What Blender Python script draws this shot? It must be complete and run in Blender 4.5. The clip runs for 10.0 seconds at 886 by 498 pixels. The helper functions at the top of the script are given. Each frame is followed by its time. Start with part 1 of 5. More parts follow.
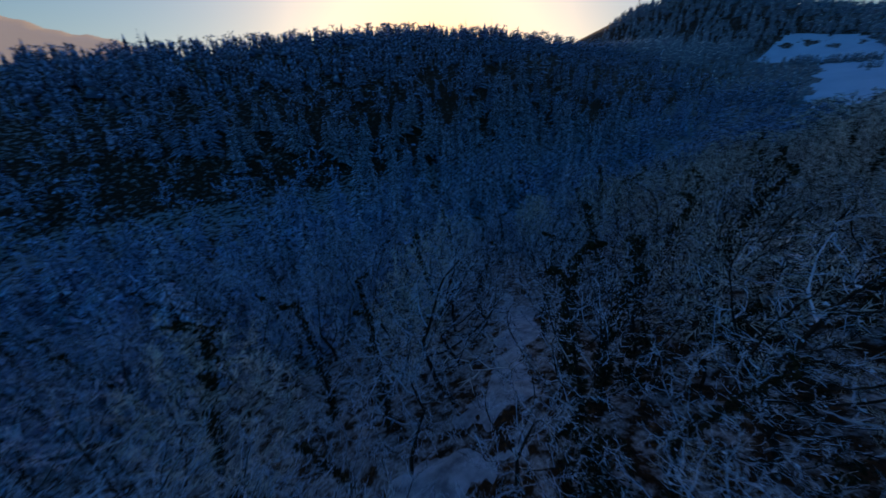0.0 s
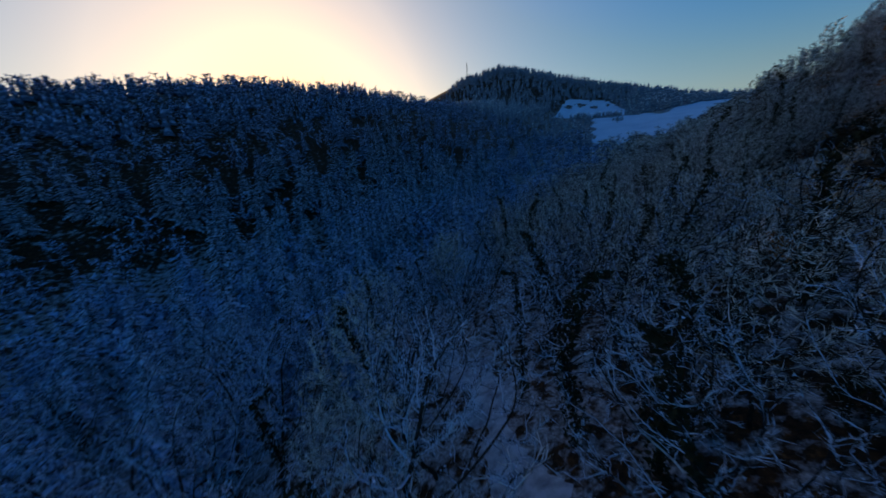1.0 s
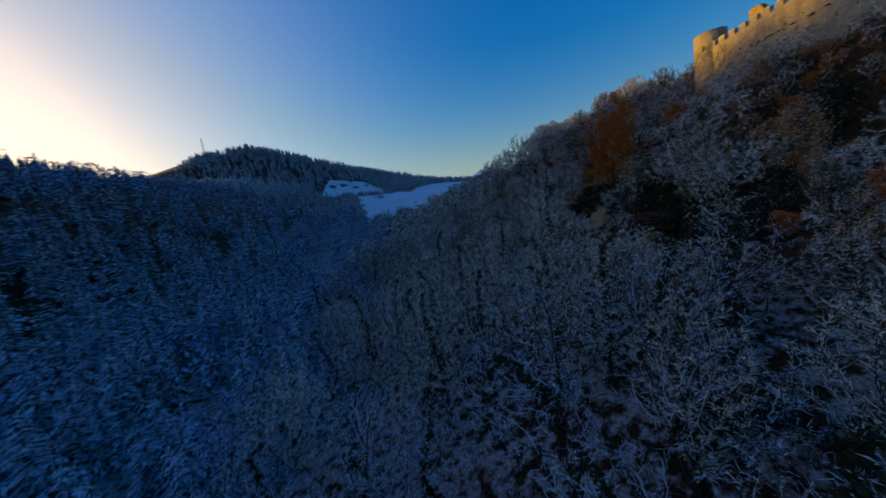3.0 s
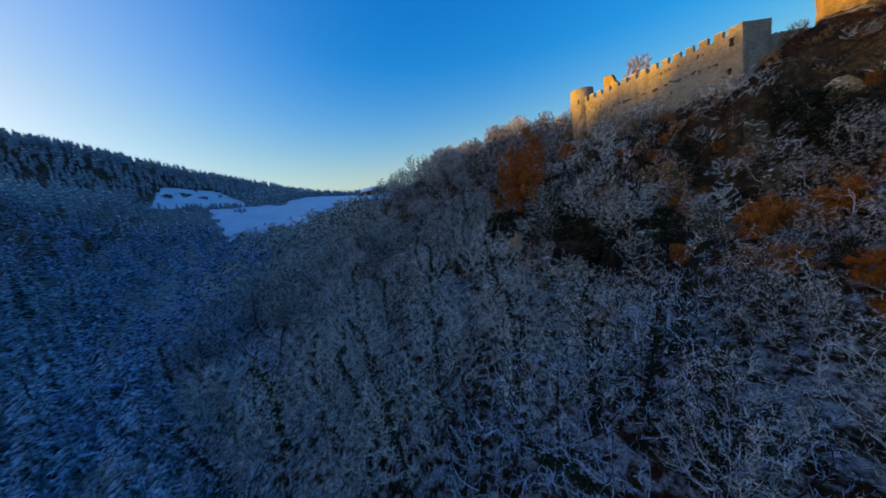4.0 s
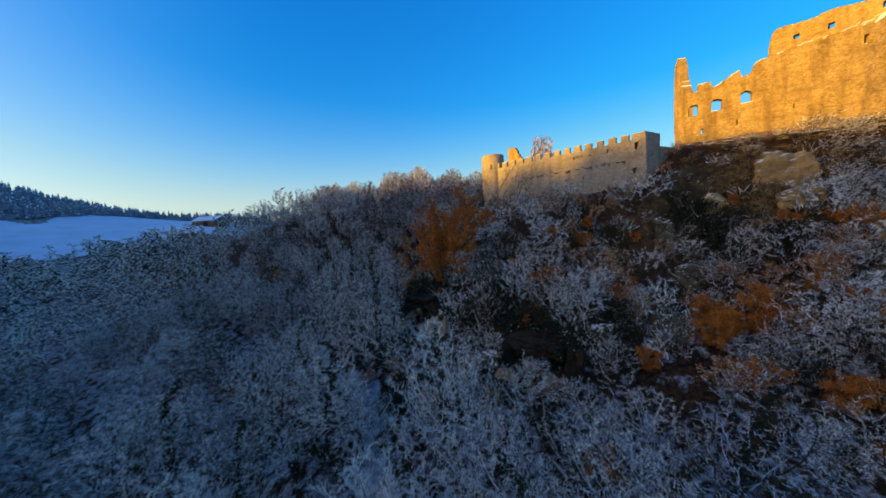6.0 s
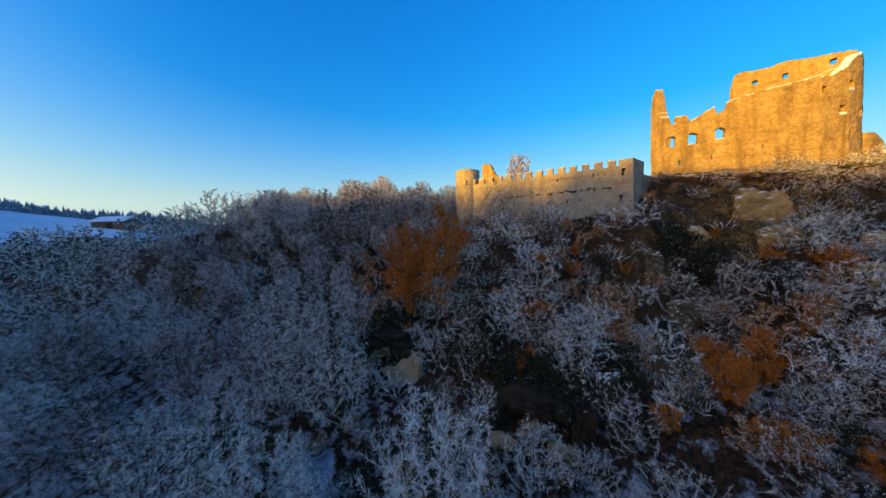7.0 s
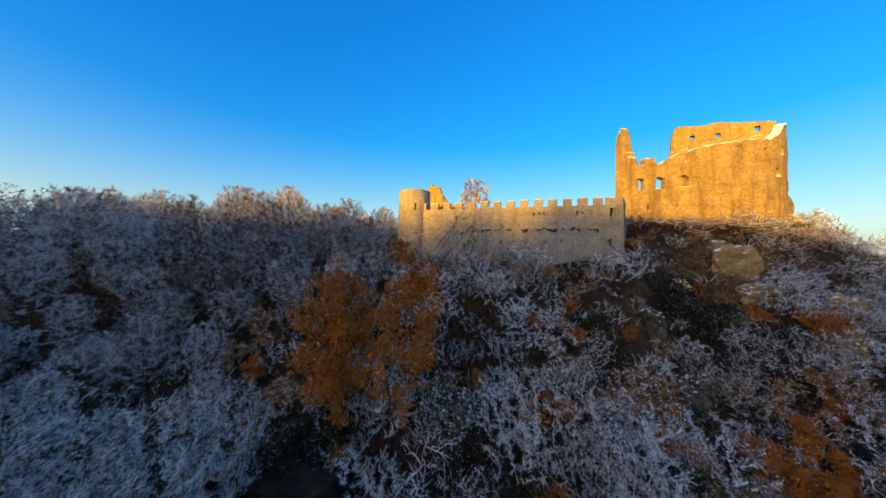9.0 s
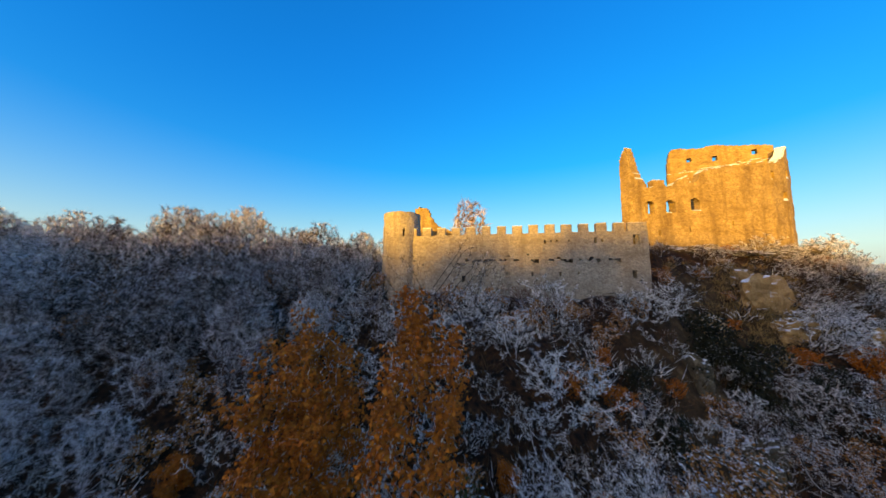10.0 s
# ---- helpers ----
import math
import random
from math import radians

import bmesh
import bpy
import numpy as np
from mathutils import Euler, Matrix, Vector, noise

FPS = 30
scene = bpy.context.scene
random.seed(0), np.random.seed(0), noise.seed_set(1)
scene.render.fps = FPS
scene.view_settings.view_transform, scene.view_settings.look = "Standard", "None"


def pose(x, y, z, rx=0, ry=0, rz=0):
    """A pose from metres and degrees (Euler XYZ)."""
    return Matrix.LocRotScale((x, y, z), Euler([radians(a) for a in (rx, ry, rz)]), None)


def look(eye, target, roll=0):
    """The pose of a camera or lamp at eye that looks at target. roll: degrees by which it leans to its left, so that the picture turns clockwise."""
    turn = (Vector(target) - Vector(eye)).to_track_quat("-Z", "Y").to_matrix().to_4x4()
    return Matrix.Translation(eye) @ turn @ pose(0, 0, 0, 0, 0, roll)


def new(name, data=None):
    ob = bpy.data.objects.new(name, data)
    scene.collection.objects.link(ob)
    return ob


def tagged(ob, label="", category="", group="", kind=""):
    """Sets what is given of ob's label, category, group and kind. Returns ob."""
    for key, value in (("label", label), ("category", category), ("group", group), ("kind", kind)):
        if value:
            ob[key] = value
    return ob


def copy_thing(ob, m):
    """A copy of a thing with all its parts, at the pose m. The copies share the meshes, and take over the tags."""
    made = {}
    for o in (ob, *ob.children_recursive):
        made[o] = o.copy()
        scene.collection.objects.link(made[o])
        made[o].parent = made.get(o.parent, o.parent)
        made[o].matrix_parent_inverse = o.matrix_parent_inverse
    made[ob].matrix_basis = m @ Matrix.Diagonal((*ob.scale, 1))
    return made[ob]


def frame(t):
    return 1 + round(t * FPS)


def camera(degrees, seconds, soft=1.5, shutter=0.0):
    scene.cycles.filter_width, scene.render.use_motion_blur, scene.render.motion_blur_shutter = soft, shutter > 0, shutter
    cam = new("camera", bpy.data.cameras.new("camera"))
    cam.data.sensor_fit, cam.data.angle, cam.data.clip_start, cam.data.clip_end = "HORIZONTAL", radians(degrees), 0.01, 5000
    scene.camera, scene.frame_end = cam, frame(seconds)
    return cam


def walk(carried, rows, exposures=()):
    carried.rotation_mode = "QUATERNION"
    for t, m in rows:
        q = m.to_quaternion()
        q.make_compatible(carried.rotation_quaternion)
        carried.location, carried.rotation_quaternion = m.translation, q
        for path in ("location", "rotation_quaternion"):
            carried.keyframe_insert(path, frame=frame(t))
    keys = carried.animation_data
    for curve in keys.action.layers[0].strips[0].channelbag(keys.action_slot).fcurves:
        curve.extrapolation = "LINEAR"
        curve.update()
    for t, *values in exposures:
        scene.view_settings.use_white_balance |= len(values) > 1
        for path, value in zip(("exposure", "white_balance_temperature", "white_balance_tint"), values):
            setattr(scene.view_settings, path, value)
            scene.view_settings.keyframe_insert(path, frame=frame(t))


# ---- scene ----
cam = camera(111.7, 10.0, shutter=0.3)
PATH = [
    (0, (65.017, -3.866, -18.251), (63.962, -5.38, -19.022), -1.6),
    (0.5, (64.296, -8.698, -19.354), (62.917, -9.985, -20.016), -3.3),
    (1, (62.982, -13.322, -19.759), (61.355, -14.358, -20.287), -5.2),
    (1.5, (61.19, -17.961, -19.537), (59.374, -18.699, -19.933), -6.8),
    (2, (58.607, -22.27, -18.903), (56.671, -22.675, -19.199), -7.7),
    (2.5, (54.708, -25.597, -17.988), (52.724, -25.66, -18.238), -9.1),
    (4, (40.32, -34.767, -12.877), (38.658, -33.695, -13.171), -9.1),
    (4.5, (35.693, -34.501, -11.295), (34.201, -33.198, -11.565), -7.8),
    (5, (30.84, -33.386, -9.835), (29.515, -31.906, -10.067), -6.3),
    (5.5, (26.172, -31.579, -8.67), (25.002, -29.966, -8.849), -4.8),
    (7, (14.635, -23.614, -5.65), (13.9, -21.755, -5.716), -1.0),
    (7.5, (11.308, -20.435, -5.013), (10.723, -18.523, -5.058), 0.1),
    (8, (8.087, -16.691, -4.045), (7.675, -14.734, -4.071), 1.0),
    (8.5, (5.356, -12.736, -3.111), (5.1, -10.753, -3.097), 1.3),
    (9, (3.27, -8.543, -2.222), (3.127, -6.55, -2.142), 1.2),
    (9.5, (1.195, -4.359, -1.09), (1.145, -2.365, -0.94), 0.9),
    (10, (-0.268, -0.618, -0.156), (-0.237, 1.37, 0.066), 0.3),
]
EXPOSURES = [(0, 0.26, 6350, 17), (2.5, 0.32, 6450, 17), (4.5, 1.3, 6650, 17), (10, 1.46, 6600, 17)]
walk(cam, [(t, look(eye, target, roll)) for t, eye, target, roll in PATH], EXPOSURES)
# ---- end of walk ----

# ---- world and sun ----
SUN_YAW, SUN_UP = 146.0, 8.6          # the way to the low sun, behind the far ridge
sun_way = Vector((-math.sin(radians(SUN_YAW)) * math.cos(radians(SUN_UP)),
                  math.cos(radians(SUN_YAW)) * math.cos(radians(SUN_UP)), math.sin(radians(SUN_UP))))
world = bpy.data.worlds.new("winter_sky")
scene.world = world
world.use_nodes = True
wn, wl = world.node_tree.nodes, world.node_tree.links
sky = wn.new("ShaderNodeTexSky")
sky.sky_type, sky.sun_disc = "NISHITA", False
sky.sun_elevation = radians(SUN_UP)
sky.sun_rotation = math.atan2(sun_way.x, sun_way.y)
sky.altitude, sky.air_density, sky.dust_density, sky.ozone_density = 500, 1.0, 1.2, 2.2
vivid = wn.new("ShaderNodeHueSaturation")
vivid.inputs["Saturation"].default_value = 1.5
vivid.inputs["Hue"].default_value = 0.512
wl.new(sky.outputs[0], vivid.inputs["Color"])
grey = wn.new("ShaderNodeRGBToBW")
wl.new(sky.outputs[0], grey.inputs[0])
glow = wn.new("ShaderNodeMapRange")        # the bright haze near the sun is creamy
glow.inputs["From Min"].default_value, glow.inputs["From Max"].default_value = 0.9, 2.4
wl.new(grey.outputs[0], glow.inputs["Value"])
warm = wn.new("ShaderNodeMix")
warm.data_type, warm.blend_type = "RGBA", "MULTIPLY"
warm.inputs[7].default_value = (1.32, 1.0, 0.70, 1)
wl.new(glow.outputs[0], warm.inputs[0])
wl.new(vivid.outputs[0], warm.inputs[6])
aim = wn.new("ShaderNodeTexCoord").outputs["Generated"]


def world_math(kind, a, b=0.0, c=0.0):
    n = wn.new("ShaderNodeMath")
    n.operation = kind
    for sock, v in zip(n.inputs, (a, b, c)):
        if isinstance(v, bpy.types.NodeSocket):
            wl.new(v, sock)
        else:
            sock.default_value = v
    return n.outputs[0]


def world_mix(kind, fac, a, b):
    n = wn.new("ShaderNodeMix")
    n.data_type, n.blend_type = "RGBA", kind
    for sock, v in ((n.inputs[0], fac), (n.inputs[6], a), (n.inputs[7], b)):
        if isinstance(v, bpy.types.NodeSocket):
            wl.new(v, sock)
        else:
            sock.default_value = (*v, 1) if isinstance(v, tuple) else v
    return n.outputs[2]


split = wn.new("ShaderNodeSeparateXYZ")
wl.new(aim, split.inputs[0])
to_sun = wn.new("ShaderNodeVectorMath")
to_sun.operation = "DOT_PRODUCT"
wl.new(aim, to_sun.inputs[0])
to_sun.inputs[1].default_value = sun_way
nearness = world_math("MAXIMUM", to_sun.outputs["Value"], 0.0)
# pale winter haze low over the horizon, a wide warm aureole round the sun
low_haze = world_math("POWER", world_math("SUBTRACT", 1.0, world_math("ABSOLUTE", split.outputs[2])), 7.0)
hazy = world_mix("MIX", world_math("MULTIPLY", low_haze, world_math("SUBTRACT", 0.92, world_math("MULTIPLY", world_math("POWER", nearness, 2.5), 0.85))), warm.outputs[2], (0.85, 1.4, 2.05))
high = world_math("SMOOTH_MIN", world_math("MAXIMUM", world_math("MULTIPLY_ADD", split.outputs[2], 6.0, -4.9), 0.0), 1.0, 0.2)
grey_zenith = wn.new("ShaderNodeCombineColor")        # unseen zenith greyed, added to make the fill light less blue
for k, sock in enumerate(grey_zenith.inputs):
    wl.new(world_math("MULTIPLY", grey.outputs[0], (1.15, 1.1, 1.0)[k]), sock)
hazy = world_mix("MIX", world_math("MULTIPLY", high, 0.15), hazy, grey_zenith.outputs[0])
soft = world_math("MULTIPLY_ADD", grey.outputs[0], 0.10, 0.70)
even = wn.new("ShaderNodeVectorMath")
even.operation = "DIVIDE"
wl.new(hazy, even.inputs[0])
wl.new(soft, even.inputs[1])
aureole = world_mix("ADD", world_math("MULTIPLY", world_math("POWER", nearness, 3.0), 1.5), even.outputs[0], (1.0, 0.86, 0.68))
shine = world_math("ADD", world_math("MULTIPLY", world_math("POWER", nearness, 30.0), 9.0), world_math("MULTIPLY", world_math("POWER", nearness, 200.0), 40.0))
core = world_mix("ADD", shine, aureole, (1.0, 0.74, 0.42))
wl.new(core, wn["Background"].inputs[0])
wn["Background"].inputs[1].default_value = 0.13
sun_data = bpy.data.lights.new("sun", "SUN")
sun_data.energy, sun_data.angle, sun_data.color = 4.2, radians(1.1), (1.0, 0.55, 0.025)
sun = new("sun", sun_data)
sun.matrix_world = look((0, 0, 0), -sun_way)

# ---- materials ----
class Mat:
    """A small builder of node materials."""

    def __init__(self, name, rough=0.85):
        self.m = bpy.data.materials.new(name)
        self.m.use_nodes = True
        self.t = self.m.node_tree
        self.b = self.t.nodes["Principled BSDF"]
        self.b.inputs["Roughness"].default_value = rough
        self.b.inputs["Specular IOR Level"].default_value = 0.25

    def node(self, kind, **sets):
        n = self.t.nodes.new(kind)
        for key, v in sets.items():
            n.inputs[key.replace("_", " ")].default_value = v
        return n

    def link(self, a, b):
        self.t.links.new(a, b)

    def noise(self, scale, detail=4.0, rough=0.6, own=False):
        n = self.node("ShaderNodeTexNoise", Scale=scale, Detail=detail, Roughness=rough)
        self.link(self.place(own), n.inputs["Vector"])
        return n.outputs["Fac"]

    def place(self, own=False):
        if own:
            return self.node("ShaderNodeTexCoord").outputs["Object"]
        return self.node("ShaderNodeNewGeometry").outputs["Position"]

    def steps(self, value, *stops):
        r = self.node("ShaderNodeValToRGB")
        ramp = r.color_ramp
        while len(ramp.elements) < len(stops):
            ramp.elements.new(0.5)
        for e, (at, c) in zip(ramp.elements, stops):
            e.position = at
            e.color = (*c, 1) if isinstance(c, tuple) else (c, c, c, 1)
        self.link(value, r.inputs[0])
        return r.outputs[0]

    def mix(self, fac, a, b, kind="MIX"):
        n = self.t.nodes.new("ShaderNodeMix")
        n.data_type, n.blend_type = "RGBA", kind
        for sock, v in ((n.inputs[0], fac), (n.inputs[6], a), (n.inputs[7], b)):
            if isinstance(v, bpy.types.NodeSocket):
                self.link(v, sock)
            else:
                sock.default_value = (*v, 1) if isinstance(v, tuple) else v
        return n.outputs[2]

    def math(self, kind, a, b=0.0):
        n = self.t.nodes.new("ShaderNodeMath")
        n.operation = kind
        for sock, v in zip(n.inputs, (a, b)):
            if isinstance(v, bpy.types.NodeSocket):
                self.link(v, sock)
            else:
                sock.default_value = v
        return n.outputs[0]

    def up(self):
        n = self.t.nodes.new("ShaderNodeSeparateXYZ")
        self.link(self.node("ShaderNodeNewGeometry").outputs["Normal"], n.inputs[0])
        return n.outputs[2]

    def chance(self):
        return self.node("ShaderNodeObjectInfo").outputs["Random"]

    def island(self):
        return self.node("ShaderNodeNewGeometry").outputs["Random Per Island"]

    def bump(self, height, strength=0.4, distance=0.1):
        n = self.node("ShaderNodeBump", Strength=strength, Distance=distance)
        self.link(height, n.inputs["Height"])
        self.link(n.outputs[0], self.b.inputs["Normal"])

    def done(self, colour):
        self.link(colour, self.b.inputs["Base Color"])
        return self.m


SNOW = (0.82, 0.81, 0.79)


def snow_on(mat, colour, low=0.35, high=0.75, scale=1.2, much=0.5):
    """Snow that lies on what faces up, broken by noise."""
    f = mat.math("ADD", mat.up(), mat.math("MULTIPLY", mat.math("SUBTRACT", mat.noise(scale, 6), 0.5), much))
    return mat.mix(mat.steps(f, (low, 0.0), (high, 1.0)), colour, SNOW)


def make_ground():
    m = Mat("snowy_ground", 0.9)
    litter = m.steps(m.noise(1.7, 8), (0.38, (0.008, 0.004, 0.0015)), (0.60, (0.055, 0.022, 0.006)), (0.80, (0.22, 0.10, 0.028)))
    rock = m.steps(m.noise(0.6, 9, 0.7), (0.34, (0.012, 0.007, 0.003)), (0.54, (0.10, 0.058, 0.022)), (0.74, (0.36, 0.25, 0.12)))
    steep = m.mix(m.steps(m.up(), (0.35, 1.0), (0.62, 0.0)), litter, rock)
    # snow greyed in its colour for the shade under the crowns
    thin = m.steps(m.noise(3.1, 6), (0.35, (0.12, 0.115, 0.115)), (0.65, (0.42, 0.44, 0.47)))
    f = m.math("ADD", m.up(), m.math("MULTIPLY", m.math("SUBTRACT", m.noise(0.7, 6), 0.5), 1.0))
    c = m.mix(m.steps(f, (0.87, 0.0), (1.03, 1.0)), steep, thin)
    m.bump(m.noise(2.2, 8, 0.65), 0.6, 0.3)
    return m.done(c)


def make_stone(name, dark, mid, pale, course=0.32, pits=0.9, snow=True):
    m = Mat(name, 0.92)
    big = m.noise(0.35, 6, 0.65)
    fine = m.noise(3.0, 8, 0.7)
    c = m.steps(big, (0.28, dark), (0.5, mid), (0.72, pale))
    c = m.mix(m.steps(fine, (0.3, 0.6 * pits), (0.7, 0.0)), c, dark)
    v = m.node("ShaderNodeTexVoronoi", Scale=1.0 / course)
    sc = m.node("ShaderNodeVectorMath")
    sc.operation = "MULTIPLY"
    m.link(m.place(), sc.inputs[0])
    sc.inputs[1].default_value = (0.75, 0.75, 1.25)
    m.link(sc.outputs[0], v.inputs["Vector"])
    c = m.mix(0.45, c, m.mix(v.outputs["Color"], dark, pale), "MIX")
    c = m.mix(m.steps(m.noise(5.5, 7, 0.78), (0.46, 0.0), (0.62, pits)), c, dark)
    drip = m.node("ShaderNodeTexNoise", Scale=1.0, Detail=5.0)
    sd = m.node("ShaderNodeVectorMath")
    sd.operation = "MULTIPLY"
    m.link(m.place(), sd.inputs[0])
    sd.inputs[1].default_value = (0.8, 0.8, 0.11)
    m.link(sd.outputs[0], drip.inputs["Vector"])
    c = m.mix(m.steps(drip.outputs["Fac"], (0.50, 0.0), (0.70, 0.62)), c, dark)
    band = m.node("ShaderNodeTexNoise", Scale=1.0, Detail=5.0)
    sb = m.node("ShaderNodeVectorMath")
    sb.operation = "MULTIPLY"
    m.link(m.place(), sb.inputs[0])
    sb.inputs[1].default_value = (0.14, 0.14, 0.85)
    m.link(sb.outputs[0], band.inputs["Vector"])
    c = m.mix(m.steps(band.outputs["Fac"], (0.56, 0.0), (0.75, 0.5)), c, dark)
    if snow:
        c = snow_on(m, c, 0.6, 0.85, 1.0, 0.5)
    h = m.math("ADD", m.math("MULTIPLY", v.outputs["Distance"], -0.8), fine)
    m.bump(h, 0.7, 0.12)
    return m.done(c)


def make_bark(name="frosted_bark", low=0.62):
    m = Mat(name, 0.9)
    c = m.steps(m.noise(2.5, 6, own=True), (0.3, (0.010, 0.008, 0.006)), (0.7, (0.05, 0.038, 0.028)))
    m.bump(m.noise(9, 4, own=True), 0.5, 0.03)
    return m.done(snow_on(m, c, low, low + 0.35, 2.0, 0.5))


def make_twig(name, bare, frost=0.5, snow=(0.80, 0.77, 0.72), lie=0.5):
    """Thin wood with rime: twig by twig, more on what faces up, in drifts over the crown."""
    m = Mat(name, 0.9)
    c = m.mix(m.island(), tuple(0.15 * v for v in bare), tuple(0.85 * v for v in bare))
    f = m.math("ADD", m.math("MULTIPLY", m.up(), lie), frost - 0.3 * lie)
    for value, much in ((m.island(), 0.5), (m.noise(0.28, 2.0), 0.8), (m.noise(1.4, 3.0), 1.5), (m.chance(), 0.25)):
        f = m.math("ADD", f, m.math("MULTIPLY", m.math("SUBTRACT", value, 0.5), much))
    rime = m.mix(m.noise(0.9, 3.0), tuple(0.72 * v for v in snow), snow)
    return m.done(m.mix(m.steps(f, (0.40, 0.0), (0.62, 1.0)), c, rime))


def make_leaf(name, a, b, frost=0.0, snow=SNOW):
    m = Mat(name, 0.8)
    c = m.mix(m.island(), a, b)
    c = m.mix(m.steps(m.noise(0.6, 4), (0.4, 0.0), (0.75, 0.45)), c, tuple(0.4 * v for v in a))
    f = m.math("ADD", m.up(), m.math("MULTIPLY", m.math("SUBTRACT", m.noise(0.8, 5), 0.5), 1.4))
    return m.done(m.mix(m.steps(f, (0.75 - frost, 0.0), (1.05 - frost, 1.0)), c, snow))


GROUND = make_ground()
STONE = make_stone("castle_stone", (0.13, 0.08, 0.028), (0.38, 0.265, 0.095), (0.52, 0.385, 0.165), 0.32, 0.6)
OCHRE = make_stone("ochre_limestone", (0.20, 0.105, 0.034), (0.52, 0.30, 0.10), (0.66, 0.43, 0.18), 0.9, 0.6)
WALLSTONE = make_stone("curtain_wall_stone", (0.19, 0.155, 0.11), (0.42, 0.36, 0.265), (0.54, 0.475, 0.365))
PALE_ROCK = make_stone("pale_limestone", (0.32, 0.19, 0.10), (0.58, 0.37, 0.21), (0.68, 0.47, 0.29), 1.1, 0.9, False)
ROCK = make_stone("limestone_rock", (0.05, 0.04, 0.025), (0.20, 0.145, 0.075), (0.36, 0.285, 0.175), 0.9)
# near-black stone colour stands for deep shade in the hollows
SHADE_ROCK = make_stone("damp_dark_limestone", (0.012, 0.007, 0.004), (0.045, 0.026, 0.012), (0.09, 0.055, 0.028), 0.9, 0.9, False)
BARK = make_bark()
BARK_DARK = make_bark("dark_bark", 0.8)
TWIG = make_twig("frosted_twigs", (0.07, 0.046, 0.028), 0.58, (0.86, 0.80, 0.71))
# pinkish tone puts some of the crest's sunlight into the twigs
TWIG_RIME = make_twig("rimed_twigs", (0.13, 0.085, 0.062), 0.58, (0.76, 0.71, 0.67), 0.3)
TWIG_WHITE = make_twig("thickly_frosted_twigs", (0.09, 0.055, 0.03), 0.74, (0.92, 0.87, 0.79))
TWIG_DARK = make_twig("dark_twigs", (0.045, 0.034, 0.026), 0.38)
TWIG_WARM = make_twig("reddish_frosted_twigs", (0.26, 0.11, 0.045), 0.34, (0.84, 0.70, 0.58))
RUST = make_leaf("rust_brown_leaves", (0.62, 0.185, 0.011), (0.34, 0.09, 0.009), -0.28)
BROWN = make_leaf("withered_brown_leaves", (0.56, 0.225, 0.04), (0.28, 0.12, 0.028), 0.06)
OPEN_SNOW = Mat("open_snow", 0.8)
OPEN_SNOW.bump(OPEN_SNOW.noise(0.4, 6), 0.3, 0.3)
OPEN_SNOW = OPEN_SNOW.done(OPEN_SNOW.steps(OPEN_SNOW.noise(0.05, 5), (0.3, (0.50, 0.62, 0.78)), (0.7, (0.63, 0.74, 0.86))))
# field's shade and distance haze put into a darker, bluer snow colour
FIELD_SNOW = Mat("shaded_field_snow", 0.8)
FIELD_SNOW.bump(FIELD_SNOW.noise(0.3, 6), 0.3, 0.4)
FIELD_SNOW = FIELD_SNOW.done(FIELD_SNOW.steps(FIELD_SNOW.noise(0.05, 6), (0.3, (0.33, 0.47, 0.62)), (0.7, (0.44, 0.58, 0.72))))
OLIVE = make_leaf("olive_leaves", (0.085, 0.075, 0.02), (0.05, 0.055, 0.018), 0.05)
IVY = make_leaf("dark_ivy_leaves", (0.040, 0.032, 0.009), (0.016, 0.015, 0.005), -0.28)
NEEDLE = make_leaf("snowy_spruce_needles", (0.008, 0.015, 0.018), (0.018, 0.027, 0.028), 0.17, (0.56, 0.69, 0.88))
# bluish haze painted into needles and snow across the valley
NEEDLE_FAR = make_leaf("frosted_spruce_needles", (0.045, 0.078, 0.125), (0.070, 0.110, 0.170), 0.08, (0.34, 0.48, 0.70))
# lightened blue-grey needles stand for the haze over the far ridge
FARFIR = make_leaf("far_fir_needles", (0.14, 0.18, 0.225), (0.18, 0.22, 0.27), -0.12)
TWIG_PALE = make_twig("pale_orange_twigs", (0.40, 0.23, 0.12), 0.42, (0.80, 0.66, 0.52), 0.2)
BRUSH = make_twig("brown_brush_stems", (0.15, 0.085, 0.035), 0.18)
# brown twigs; the cliff's warmer light is put into the frost colour
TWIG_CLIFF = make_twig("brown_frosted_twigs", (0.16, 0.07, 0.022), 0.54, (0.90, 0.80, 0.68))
# warm tint offsets the lavender cast of the light; brown noise breaks it
PATCHY_SNOW = Mat("thin_dirty_snow", 0.85)
PATCHY_SNOW = PATCHY_SNOW.done(PATCHY_SNOW.steps(PATCHY_SNOW.noise(1.6, 7), (0.40, (0.07, 0.05, 0.03)), (0.52, (0.62, 0.58, 0.52)), (0.7, (0.74, 0.71, 0.66))))
# blue ridge shade put into the snow colour of clearing and gully
SHADE_SNOW = Mat("thin_trampled_snow", 0.85)
SHADE_SNOW.bump(SHADE_SNOW.noise(1.1, 6), 0.4, 0.2)
SHADE_SNOW = SHADE_SNOW.done(SHADE_SNOW.steps(SHADE_SNOW.noise(0.7, 7), (0.34, (0.16, 0.19, 0.23)), (0.62, (0.42, 0.49, 0.57))))
STRAW = make_twig("dry_grass_stems", (0.58, 0.38, 0.14), 0.10)
# blue of the distance painted into twig and snow colours
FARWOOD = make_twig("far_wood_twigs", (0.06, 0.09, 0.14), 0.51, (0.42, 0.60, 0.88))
# darker, bluer copy of the twigs with the valley's shade in its colour
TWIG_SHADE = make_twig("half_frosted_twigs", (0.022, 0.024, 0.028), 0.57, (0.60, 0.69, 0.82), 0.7)

